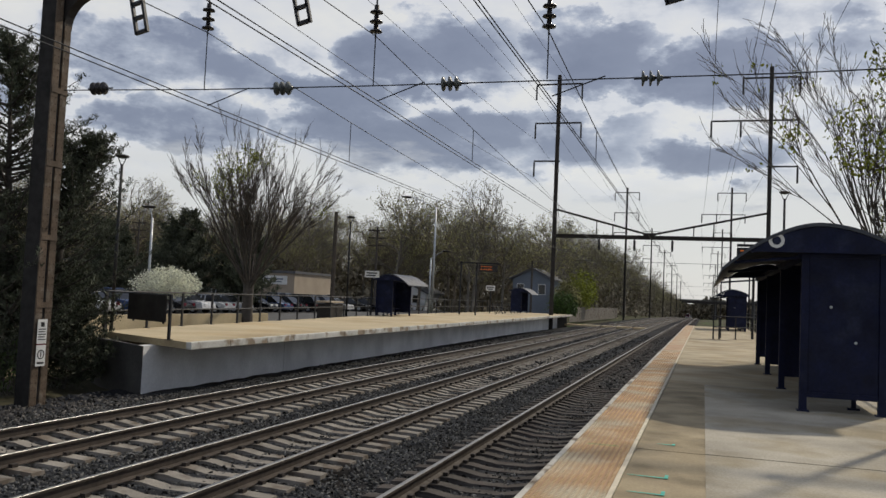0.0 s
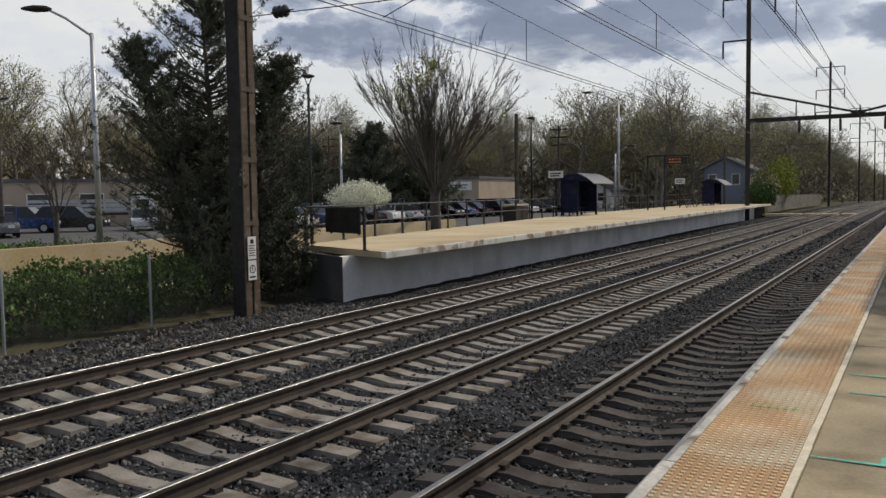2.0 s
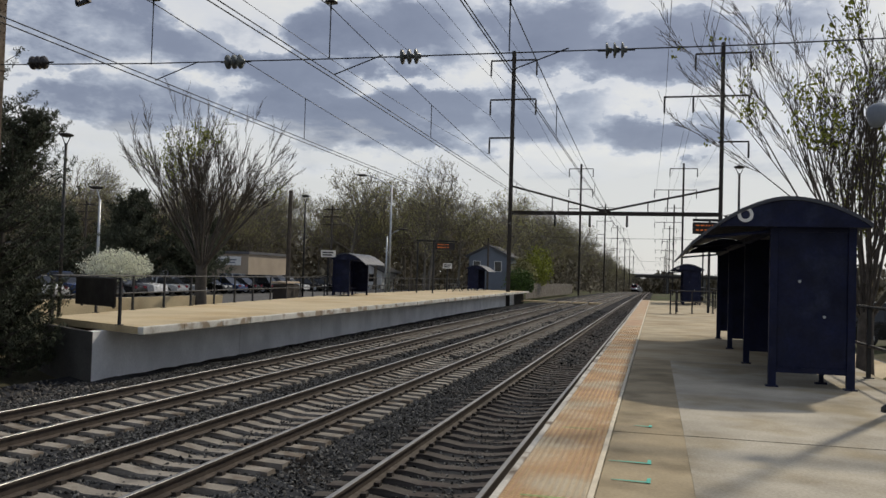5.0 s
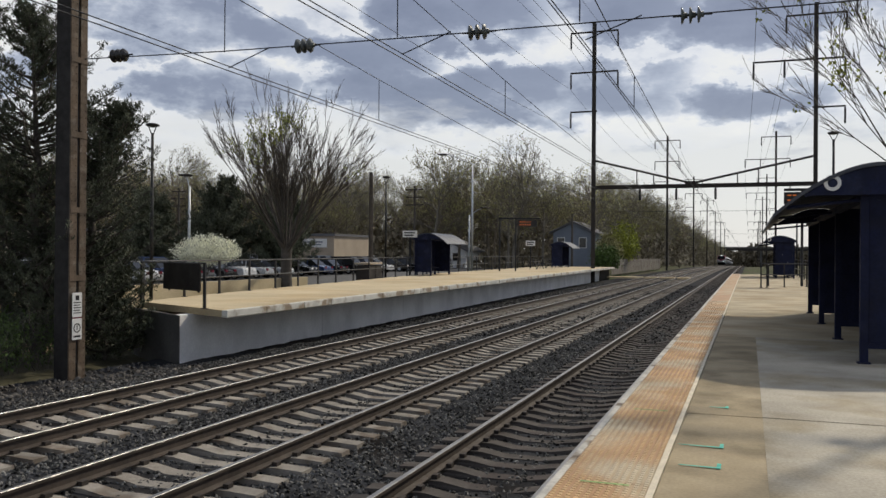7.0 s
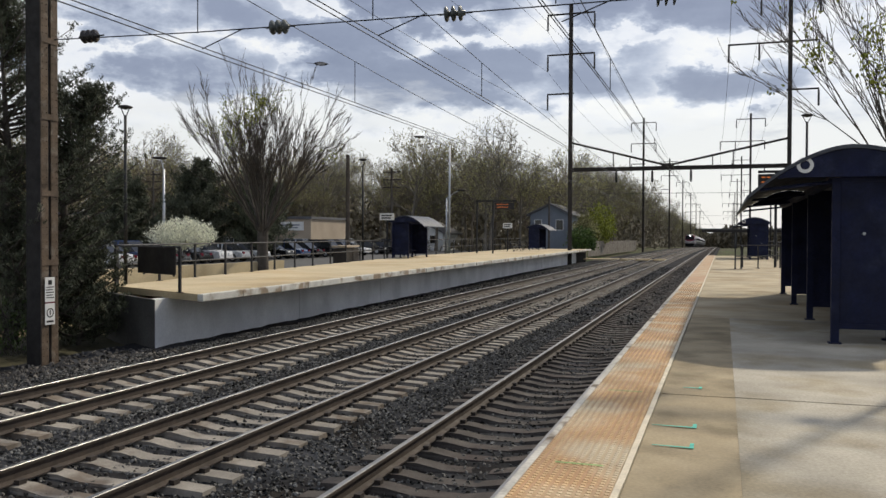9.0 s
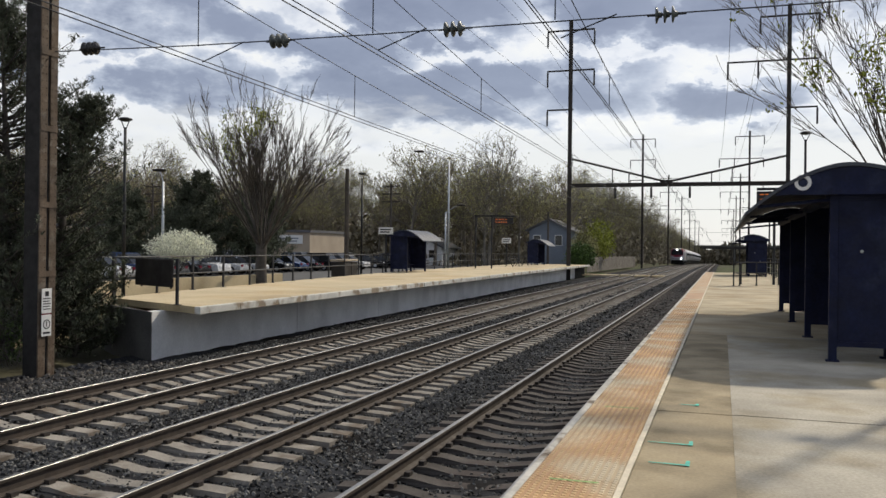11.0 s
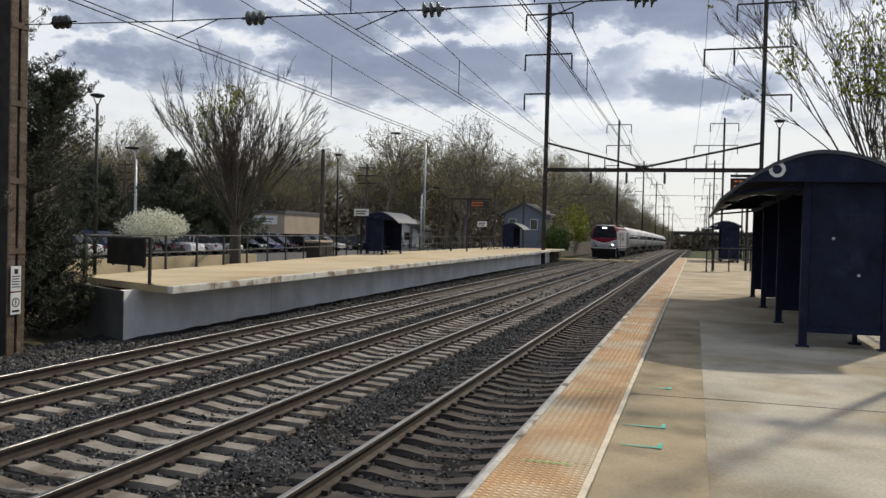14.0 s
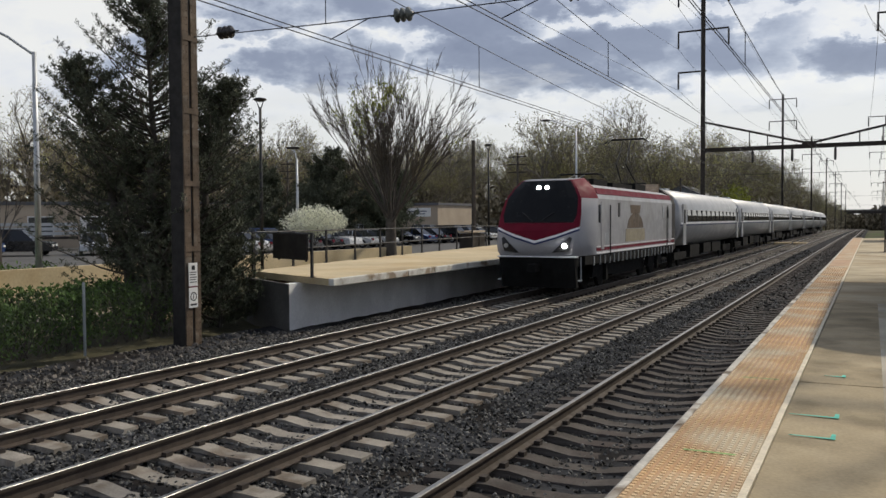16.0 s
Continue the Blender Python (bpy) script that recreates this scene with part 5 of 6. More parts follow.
def build_chainlink():
    th = base("chain_link_fence", pose(0, 0, 0), "grey chain-link fence before the hedge", "fence")
    line = [Vector((-11.35, 4.0, -0.4)), Vector((-11.75, 9.0, -0.4)), Vector((-12.0, 12.6, -0.4)), Vector((-12.2, 15.6, -0.4))]
    pts = []
    for a, b in zip(line, line[1:]):
        for i in range(2):
            pts.append(a.lerp(b, i / 2))
    pts.append(line[-1])
    for p in pts[::2] + pts[1:2]:
        bm = bmesh.new()
        tube(bm, p, p + Vector((0, 0, 1.55)), 0.03, n=8)
        part("post", bm, M["galv"], th)
    bm = bmesh.new()
    d, H = 0.075, 1.45
    for a, b in zip(line, line[1:]):
        L = (b - a).length
        u = (b - a) / L
        n = int(L / d)
        for i in range(-int(H / d), n):
            for s in (1, -1):
                x0, x1 = i * d, i * d + H
                z0, z1 = (0.05, H) if s > 0 else (H, 0.05)
                c0, c1 = max(x0, 0), min(x1, L)
                if c1 <= c0:
                    continue
                za, zb = z0 + (z1 - z0) * (c0 - x0) / H, z0 + (z1 - z0) * (c1 - x0) / H
                tube(bm, a + u * c0 + Vector((0, 0, za)), a + u * c1 + Vector((0, 0, zb)), 0.0016, n=3, caps=False)
    tagged(part("mesh_wires", bm, M["mesh"], th), kind="stuff")


build_chainlink()


# ---- lamps, signs and poles ----
def street_lamp(m, h, arm, label):
    th = base("street_lamp", m, label, "street lamp", "street lamps")
    bm = bmesh.new()
    tube(bm, (0, 0, 0), (0, 0, h), 0.11, 0.07, 10)
    part("pole", bm, M["galv"], th, "pale galvanised pole", True)
    bm = bmesh.new()
    pts = [(0, 0, h - 0.1), (arm * 0.45, 0, h + 0.45), (arm * 0.8, 0, h + 0.75), (arm, 0, h + 0.8)]
    for a, b in zip(pts, pts[1:]):
        tube(bm, a, b, 0.04, n=8)
    part("arm", bm, M["galv"], th)
    bm = bmesh.new()
    lathe(bm, [(0.05, -0.5), (0.17, -0.35), (0.2, 0.0), (0.12, 0.3), (0.05, 0.42)], Matrix.Translation((arm, 0, h + 0.75)) @ pose(0, 0, 0, 0, 90 if arm > 0 else -90, 0) @ Matrix.Diagonal((0.55, 1, 1, 1)), 12)
    part("lamp_head", bm, M["steel"], th, "grey cobra lamp head", True)
    return th


street_lamp(pose(-20.3, 71.5, 0.25, 0, 0, 20), 10.1, -2.7, "tall pale street lamp with curved arm in the car park")
street_lamp(pose(-20.4, 18.0, 0.5, 0, 0, 35), 7.2, -1.7, "tall pale street lamp with curved arm in the car park")
street_lamp(pose(-24, 82, 0.25, 0, 0, 200), 6.0, -1.6, "small pale street lamp in the car park")


def platform_lamp(m, h, label):
    th = base("platform_lamp", m, label, "lamp post", "platform lamps")
    bm = bmesh.new()
    tube(bm, (0, 0, 0), (0, 0, h), 0.065, 0.05, 10)
    lathe(bm, [(0.15, 0), (0.15, 0.05), (0.09, 0.12), (0.06, 0.14)], None, 12)
    part("pole", bm, M["black"], th, "black steel pole", True)
    bm = bmesh.new()
    lathe(bm, [(0.05, h + 0.20), (0.20, h + 0.24), (0.25, h + 0.28), (0.22, h + 0.32), (0.05, h + 0.36)], None, 14)
    for sx in (-1, 1):
        tube(bm, (sx * 0.03, 0, h - 0.06), (sx * 0.18, 0, h + 0.26), 0.018)
    part("lamp_head", bm, M["black"], th, "flat dark saucer lamp head on two prongs", True)
    return th


platform_lamp(pose(-17.3, 25.0, 0.3), 6.3, "black lamp post with a saucer head behind the far platform")
platform_lamp(pose(-17.6, 46.4, PZ - 0.2), 5.8, "black lamp post with a saucer head behind the far platform")
platform_lamp(pose(6.15, 40, PZ), 6.4, "black lamp post with a saucer head on the near platform")
platform_lamp(pose(6.2, 70, PZ - 0.5), 6.4, "black lamp post with a saucer head on the near platform")


def near_post():
    th = base("camera_post", pose(5.25, 10.5, PZ), "thick black post with pale domed fitting beside the fence", "lamp post")
    bm = bmesh.new()
    tube(bm, (0, 0, 0), (0, 0, 6.0), 0.062, 0.055, 12)
    lathe(bm, [(0.17, 0), (0.17, 0.04), (0.10, 0.10), (0.07, 0.12)], None, 14)
    part("pole", bm, M["black"], th, smooth=True)
    bm = bmesh.new()
    lathe(bm, [(0.02, -0.17), (0.08, -0.14), (0.11, -0.05), (0.11, 0.05), (0.05, 0.10)], Matrix.Translation((-0.26, -0.05, 3.4)), 14)
    part("dome", bm, M["siding"], th, "grey dome fitting", True)
    bm = bmesh.new()
    tube(bm, (0, 0, 3.45), (-0.26, -0.05, 3.5), 0.03)
    part("bracket", bm, M["galv"], th)
    bm = bmesh.new()
    box(bm, 0.07, 0.21, -0.05, 0.08, 0.30, 0.50)
    part("junction_box", bm, M["galv"], th, "small grey junction box", bevel=0.008)


near_post()


def utility_pole(m, h, label, arms=2):
    th = base("utility_pole", m, label, "utility pole", "utility poles")
    bm = bmesh.new()
    tube(bm, (0, 0, 0), (0, 0, h), 0.15, 0.11, 8)
    part("pole", bm, M["bark"], th)
    for i in range(arms):
        bm = bmesh.new()
        box(bm, -1.1, 1.1, -0.05, 0.05, h - 0.5 - 0.9 * i, h - 0.38 - 0.9 * i)
        part("crossarm", bm, M["bark"], th)
    return th


utility_pole(pose(-17.75, 44.6, 0.2), 6.8, "stout dark wooden pole behind the far platform", 0)
utility_pole(pose(-34, 92, 0.2), 10.0, "wooden utility pole with crossarms beyond the car park", 3)
utility_pole(pose(-64, 88, 0.2), 10.0, "wooden utility pole with crossarms beyond the car park", 3)
utility_pole(pose(-44, 30, 0.2), 8.5, "wooden utility pole with crossarm beyond the car park", 1)
utility_pole(pose(-17.2, 101, 0.2), 7.0, "plain pole beside the blue house", 0)
street_lamp(pose(-32.4, 47.5, 0.2, 0, 0, 30), 6.5, -0.3, "slim pale pole beside the blossoming tree")
polywire("utility_wire", [sagging(-64, -34, 88, 92, 9.7, 0.5, 8), sagging(-34, -17, 92, 130, 9.7, 0.6, 8), sagging(-64, -44, 88, 30, 9.3, 0.8, 8)], 0.012, "thin utility wires between the wooden poles")


def departure_sign(m, n_posts, lit, label, post_x=0.0, lift=0.0):
    th = base("departure_sign", m, label, "display sign")
    for x in ((0, 1.25) if n_posts == 2 else (post_x,)):
        bm = bmesh.new()
        tube(bm, (x, 0, 0), (x, 0, 4.15 + lift), 0.06, n=8)
        part("post", bm, M["black"], th)
    bm = bmesh.new()
    box(bm, -0.1, 3.1 if n_posts == 2 else 1.3, -0.05, 0.05, 4.05 + lift, 4.17 + lift)
    part("beam", bm, M["black"], th)
    bm = bmesh.new()
    x0 = 1.4 if n_posts == 2 else -0.1
    box(bm, x0, x0 + 1.5, -0.14, 0.14, 3.45 + lift, 4.0 + lift)
    ca = part("display_case", bm, M["black"], th, "black display case", bevel=0.015)
    if lit:
        rng = random.Random(2)
        bm = bmesh.new()
        for row in (3.82 + lift, 3.60 + lift):
            x = x0 + 0.15
            while x < x0 + 1.0:
                w = rng.uniform(0.06, 0.16)
                box(bm, x, x + w, -0.146, -0.141, row, row + 0.06)
                x += w + 0.07
        part("lit_text", bm, M["amber"], ca, "amber lit text bars")


departure_sign(pose(-15.6, 64.0, PZ, 0, 0, 12), 2, True, "black departure sign with amber text on the far platform")
departure_sign(pose(4.35, 42.0, PZ), 1, True, "black departure sign with amber text above the near platform", 0.68, 0.3)


def small_sign(m, h, w, hh, label):
    th = base("platform_sign", m, label, "sign")
    bm = bmesh.new()
    box(bm, -0.05, 0.05, -0.05, 0.05, 0, h)
    part("post", bm, M["black"], th)
    bm = bmesh.new()
    box(bm, -w / 2, w / 2, -0.075, -0.055, h - hh, h)
    pl = part("plate", bm, M["white"], th, "white plate")
    bm = bmesh.new()
    for i in range(2):
        box(bm, -w * 0.38, w * (0.36 - 0.1 * i), -0.082, -0.077, h - hh * (0.42 + 0.36 * i), h - hh * (0.24 + 0.36 * i))
    part("lettering", bm, M["black"], pl)


small_sign(pose(-16.8, 48.3, PZ), 2.75, 0.95, 0.42, "white station sign on a black post beside the shelter")
small_sign(pose(-16.6, 78, PZ), 2.6, 0.9, 0.5, "white sign on a black post on the far platform")


def bench_frame(m, label):
    th = base("platform_bench", m, label, "bench")
    for x in (-1.0, 1.0):
        bm = bmesh.new()
        tube(bm, (x, -0.3, 0), (x, 0.1, 0.95), 0.03)
        tube(bm, (x, 0.35, 0), (x, 0.0, 0.55), 0.03)
        part("leg", bm, M["black"], th)
    for y, z in ((-0.2, 0.42), (-0.05, 0.43), (0.1, 0.44), (0.08, 0.7), (0.11, 0.86)):
        bm = bmesh.new()
        box(bm, -1.15, 1.15, y - 0.05, y + 0.05, z, z + 0.035)
        part("slat", bm, M["black"], th)


bench_frame(pose(-15.0, 74, PZ, 0, 0, 85), "black slatted bench on the far platform")
bench_frame(pose(-15.3, 79, PZ, 0, 0, 85), "black slatted bench on the far platform")


def trash_bin(m):
    th = base("litter_bin", m, "dark slatted litter bin beside the platform fence", "litter bin")
    bm = bmesh.new()
    box(bm, -0.4, 0.4, -0.4, 0.4, 0, 1.0)
    part("body", bm, M["steel"], th, bevel=0.03)
    bm = bmesh.new()
    box(bm, -0.46, 0.46, -0.46, 0.46, 1.04, 1.14)
    part("lid", bm, M["tan"], th, bevel=0.03)


trash_bin(pose(-16.6, 41.5, PZ - 0.3)), trash_bin(pose(-16.9, 43, PZ - 0.3))


# ---- cars ----
def build_car(paint, suv):
    th = base("parked_car", pose(0, 0, -50), "parked car", "car", "parked cars")
    L, W, H = (4.7, 1.86, 1.72) if suv else (4.5, 1.78, 1.45)
    bz = 0.98 if suv else 0.88
    low = [(-L / 2, 0.3), (-L / 2 + 0.03, 0.62), (-L / 2 + 0.1, bz - 0.12), (-L / 2 + 1.15, bz), (L / 2 - (0.1 if suv else 0.75), bz + 0.02), (L / 2 - 0.02, bz - 0.16), (L / 2, 0.45), (L / 2 - 0.05, 0.28)]
    bm = bmesh.new()
    prism(bm, [(-W / 2, y, z) for y, z in low], (W, 0, 0))
    part("body", bm, paint, th, bevel=0.05)
    cab = [(-L / 2 + 1.1, bz - 0.02), (-L / 2 + 1.85, H - 0.04), (-L / 2 + 2.3, H), (L / 2 - (0.75 if suv else 1.5), H - 0.02), (L / 2 - (0.18 if suv else 0.72), bz)]
    bm = bmesh.new()
    a = [bm.verts.new((-W / 2 + 0.07 + (0.13 if z > bz + 0.2 else 0), y, z)) for y, z in cab]
    b = [bm.verts.new((W / 2 - 0.07 - (0.13 if z > bz + 0.2 else 0), y, z)) for y, z in cab]
    n = len(cab)
    for k in range(n):
        bm.faces.new((a[k], a[(k + 1) % n], b[(k + 1) % n], b[k]))
    bm.faces.new(a[::-1]), bm.faces.new(b)
    part("glasshouse", bm, M["winglass"], th, "dark windows")
    bm = bmesh.new()
    box(bm, -W / 2 + 0.19, W / 2 - 0.19, cab[1][0] + 0.08, cab[3][0] - 0.03, H - 0.045, H + 0.015)
    for s in (-1, 1):
        for f in (0.33, 0.66):
            yy = cab[1][0] + (cab[3][0] - cab[1][0]) * f
            prism(bm, [(s * (W / 2 - 0.065), yy - 0.05, bz), (s * (W / 2 - 0.065), yy + 0.05, bz), (s * (W / 2 - 0.195), yy + 0.05, H), (s * (W / 2 - 0.195), yy - 0.05, H)], (s * -0.02, 0, 0))
    part("roof", bm, paint, th)
    for s in (-1, 1):
        for y in (-L / 2 + 0.85, L / 2 - 0.85):
            bm = bmesh.new()
            lathe(bm, [(0.22, -0.11), (0.33, -0.1), (0.33, 0.1), (0.22, 0.11)], Matrix.Translation((s * (W / 2 - 0.08), y, 0.33)) @ pose(0, 0, 0, 0, 90, 0), 16)
            wh = part("wheel", bm, M["rubber"], th, smooth=False)
            bm = bmesh.new()
            lathe(bm, [(0.2, 0.0), (0.2, 0.02), (0.06, 0.03)], Matrix.Translation((s * (W / 2 + 0.03), y, 0.33)) @ pose(0, 0, 0, 0, 90 * s, 0), 12)
            part("rim", bm, M["galv"], wh)
        bm = bmesh.new()
        box(bm, s * (W / 2 - 0.45) - 0.18, s * (W / 2 - 0.45) + 0.18, -L / 2 - 0.01, -L / 2 + 0.1, 0.6, 0.74)
        part("headlight", bm, M["white"], th)
        bm = bmesh.new()
        box(bm, s * (W / 2 - 0.3) - 0.14, s * (W / 2 - 0.3) + 0.14, L / 2 - 0.1, L / 2 + 0.012, 0.62, 0.8)
        part("tail_light", bm, M["red"], th)
    return th


CAR_WORDS = ("white", "silver", "black", "dark blue", "grey", "red")


def park_cars():
    rng = random.Random(6)
    proto = {}
    for c in range(6):
        for suv in (False, True):
            proto[c, suv] = build_car(CAR_PAINTS[c], suv)
            proto[c, suv]["label"] = "parked %s %s in the car park" % (CAR_WORDS[c], "sport utility car" if suv else "sedan car")
    used = set()

    def put(c, suv, x, y, rz):
        z = ground_z(x, y) + 0.03
        m = pose(x, y, z, 0, 0, rz)
        if (c, suv) in used:
            copy_thing(proto[c, suv], m)
        else:
            proto[c, suv].matrix_world = m
            used.add((c, suv))

    for row, (x, y0, y1) in enumerate(((-36, 46, 104), (-42, 50, 104), (-50.5, 52, 108), (-56, 54, 110), (-64, 50, 110))):
        y = y0
        while y < y1:
            if rng.random() < 0.8 and not (48 < y < 70 and -48 < x < -36):
                put(rng.choice((0, 0, 1, 1, 2, 3, 4, 4, 2, 5)), rng.random() < 0.4, x + rng.uniform(-0.3, 0.3), y, 90 * rng.choice((-1, 1)) + rng.uniform(-2, 2))
            y += 2.75
    for x, y, c, s, rz in ((-44.5, 30.2, 4, False, 60), (-48.6, 34.5, 3, True, 128), (-47.0, 36.8, 2, True, 130), (-44.0, 40.4, 1, False, 50), (-42.2, 42.6, 0, False, 52), (-60, 40.5, 0, True, 120),
                           (13.8, 20.5, 2, True, 92), (14.2, 24.0, 4, False, 90), (15.5, 43, 0, False, 92), (12.15, 36.8, 2, True, 90), (14, 14.5, 4, True, 90)):
        put(c, s, x, y, rz)
    for k, o in proto.items():
        if k not in used:
            o.matrix_world = pose(-64, 40 + 6 * k[0] + 3 * k[1], ground_z(-64, 40) + 0.03)


park_cars()


def build_truck():
    th = base("stake_truck", pose(-54.2, 43.8, 0.3, 0, 0, -37), "white cab flatbed truck with grey stake sides", "truck")
    bm = bmesh.new()
    prism(bm, [(-1.05, 3.1, 0.5), (-1.05, 5.0, 0.5), (-1.05, 5.05, 1.4), (-1.05, 4.6, 2.35), (-1.05, 3.1, 2.4)], (2.1, 0, 0))
    part("cab", bm, CAR_PAINTS[0], th, "white cab", bevel=0.06)
    bm = bmesh.new()
    box(bm, -1.07, 1.07, 3.5, 4.45, 1.45, 2.1)
    part("cab_window", bm, M["winglass"], th)
    bm = bmesh.new()
    box(bm, -1.2, 1.2, -4.2, 2.9, 0.9, 1.08)
    part("bed", bm, M["steel"], th)
    for s in (-1.2, 1.2):
        for z in (1.2, 1.55, 1.9):
            bm = bmesh.new()
            box(bm, s - 0.03, s + 0.03, -4.2, 2.9, z, z + 0.24)
            part("side_board", bm, M["galv"], th)
    for s in (-0.95, 0.95):
        for y in (4.1, -2.4, -1.3):
            bm = bmesh.new()
            lathe(bm, [(0.3, -0.14), (0.46, -0.12), (0.46, 0.12), (0.3, 0.14)], Matrix.Translation((s, y, 0.46)) @ pose(0, 0, 0, 0, 90, 0), 14)
            part("wheel", bm, M["rubber"], th)


build_truck()


# ---- buildings ----
def building(name, m, w, d, h, wall, label, gable=0.0, wins=(), roofm="roofing"):
    th = base(name, m, label, "building")
    bm = bmesh.new()
    if gable:
        prism(bm, [(-w / 2, -d / 2, -0.5), (w / 2, -d / 2, -0.5), (w / 2, -d / 2, h), (0, -d / 2, h + gable), (-w / 2, -d / 2, h)], (0, d, 0))
    else:
        box(bm, -w / 2, w / 2, -d / 2, d / 2, -0.5, h)
    part("wall", bm, M[wall], th)
    bm = bmesh.new()
    if gable:
        for s in (-1, 1):
            prism(bm, [(0, -d / 2 - 0.4, h + gable + 0.02), (s * (w / 2 + 0.5), -d / 2 - 0.4, h - 0.05 - gable * 0.07), (s * (w / 2 + 0.5), -d / 2 - 0.4, h + 0.15 - gable * 0.07), (0, -d / 2 - 0.4, h + gable + 0.22)], (0, d + 0.8, 0))
    else:
        box(bm, -w / 2 - 0.15, w / 2 + 0.15, -d / 2 - 0.15, d / 2 + 0.15, h, h + 0.3)
    part("roof", bm, M[roofm], th)
    for x, z, ww, hh in wins:
        bm = bmesh.new()
        for a, b, c, e in ((-ww / 2 - 0.08, ww / 2 + 0.08, -hh / 2 - 0.08, -hh / 2), (-ww / 2 - 0.08, ww / 2 + 0.08, hh / 2, hh / 2 + 0.08), (-ww / 2 - 0.08, -ww / 2, -hh / 2, hh / 2), (ww / 2, ww / 2 + 0.08, -hh / 2, hh / 2)):
            box(bm, x + a, x + b, -d / 2 - 0.06, -d / 2 - 0.004, z + c, z + e)
        wn = part("window", bm, M["white"], th)
        bm = bmesh.new()
        box(bm, x - ww / 2, x + ww / 2, -d / 2 - 0.03, -d / 2 - 0.004, z - hh / 2, z + hh / 2)
        part("pane", bm, M["winglass"], wn)
    return th


tb = building("shop_building", pose(-45.2, 92, 0.3), 6.6, 10, 3.9, "tan", "low tan rendered shop building with a white banner", 0, ((-2.4, 1.4, 1.2, 1.6),))
bm = bmesh.new()
box(bm, -0.8, 2.4, -5.09, -5.02, 2.6, 3.6)
bn = part("banner", bm, M["white"], tb, "white banner with dark bars")
bm = bmesh.new()
box(bm, -0.4, 1.9, -5.10, -5.094, 3.15, 3.3), box(bm, -0.2, 1.7, -5.10, -5.094, 2.85, 2.98)
part("lettering", bm, M["siding"], bn)
building("blue_house", pose(-20.0, 120, 0.3), 5.4, 9, 5.0, "siding", "blue grey gabled house beyond the far platform", 1.4, ((-1.6, 3.6, 0.9, 1.3), (1.4, 3.6, 0.9, 1.3), (-1.6, 1.0, 1.0, 1.2)))
building("white_house", pose(-39.8, 122, 0.3), 7, 8, 2.4, "wallw", "small white gabled house behind the car park", 1.7, ((-2, 1.5, 1, 1.1), (2, 1.5, 1, 1.1)))
building("shop_building", pose(-66, 46, 0.5, 0, 0, 50), 26, 10, 3.4, "tan", "long pale commercial building behind the car park", 0, tuple((x, 1.6, 1.8, 1.6) for x in (-10, -6, -2, 2, 6, 10)))
building("shop_building", pose(-70, 78, 0.5, 0, 0, 40), 18, 10, 4.0, "tan", "low tan commercial building behind the trees", 0, tuple((x, 1.6, 1.8, 1.6) for x in (-6, -2, 2, 6)))


def board_fence():
    th = base("board_fence", pose(0, 0, 0), "weathered grey board fence beside the line", "fence")
    bmp = bmesh.new()
    box(bmp, -0.02, 0.02, -0.07, 0.07, 0, 1.9)
    me = mesh_of(bmp, M["tie"])
    for i in range(200):
        y = 104 + i * 0.30
        o = part("board", me, None, th)
        o.location = (-12.9, y, -0.1 + drop(y))
        o.scale = (1, 1.9, 1 + 0.03 * math.sin(i * 2.1))


board_fence()


def overpass():
    th = base("road_overpass", pose(0, 690, 0), "grey road bridge crossing the line in the distance", "bridge")
    bm = bmesh.new()
    box(bm, -60, 90, -5, 5, 5.6, 7.4)
    part("deck", bm, M["steel"], th)
    bm = bmesh.new()
    box(bm, -60, 90, -5.3, -5.05, 7.4, 8.5)
    part("parapet", bm, M["walld"], th)
    for x in (-22, 12, 40):
        bm = bmesh.new()
        box(bm, x - 0.8, x + 0.8, -4, 4, -9, 5.6)
        part("pier", bm, M["walld"], th)


overpass()


# ---- train ----
def loft(bm, sections, cap=True):
    """Joins rings of points, each a list of 3D points of one length."""
    rings = [[bm.verts.new(Vector(p)) for p in s] for s in sections]
    n = len(rings[0])
    for a, b in zip(rings, rings[1:]):
        for k in range(n):
            bm.faces.new((a[k], a[(k + 1) % n], b[(k + 1) % n], b[k]))
    if cap:
        bm.faces.new(rings[0][::-1]), bm.faces.new(rings[-1])
    return rings


NOSE = ((1.24, 0.14, 1.33), (1.38, 0.03, 1.36), (1.62, 0.0, 1.38), (2.06, 0.10, 1.40), (2.60, 0.36, 1.38), (3.10, 0.62, 1.30), (3.42, 0.80, 1.12), (3.72, 1.02, 0.86))   # height, setback, half width of the front


def front_at(z):
    for (z0, y0, w0), (z1, y1, w1) in zip(NOSE, NOSE[1:]):
        if z0 <= z <= z1:
            f = (z - z0) / (z1 - z0)
            return y0 + (y1 - y0) * f, w0 + (w1 - w0) * f
    return NOSE[-1][1:] if z > 3 else NOSE[0][1:]


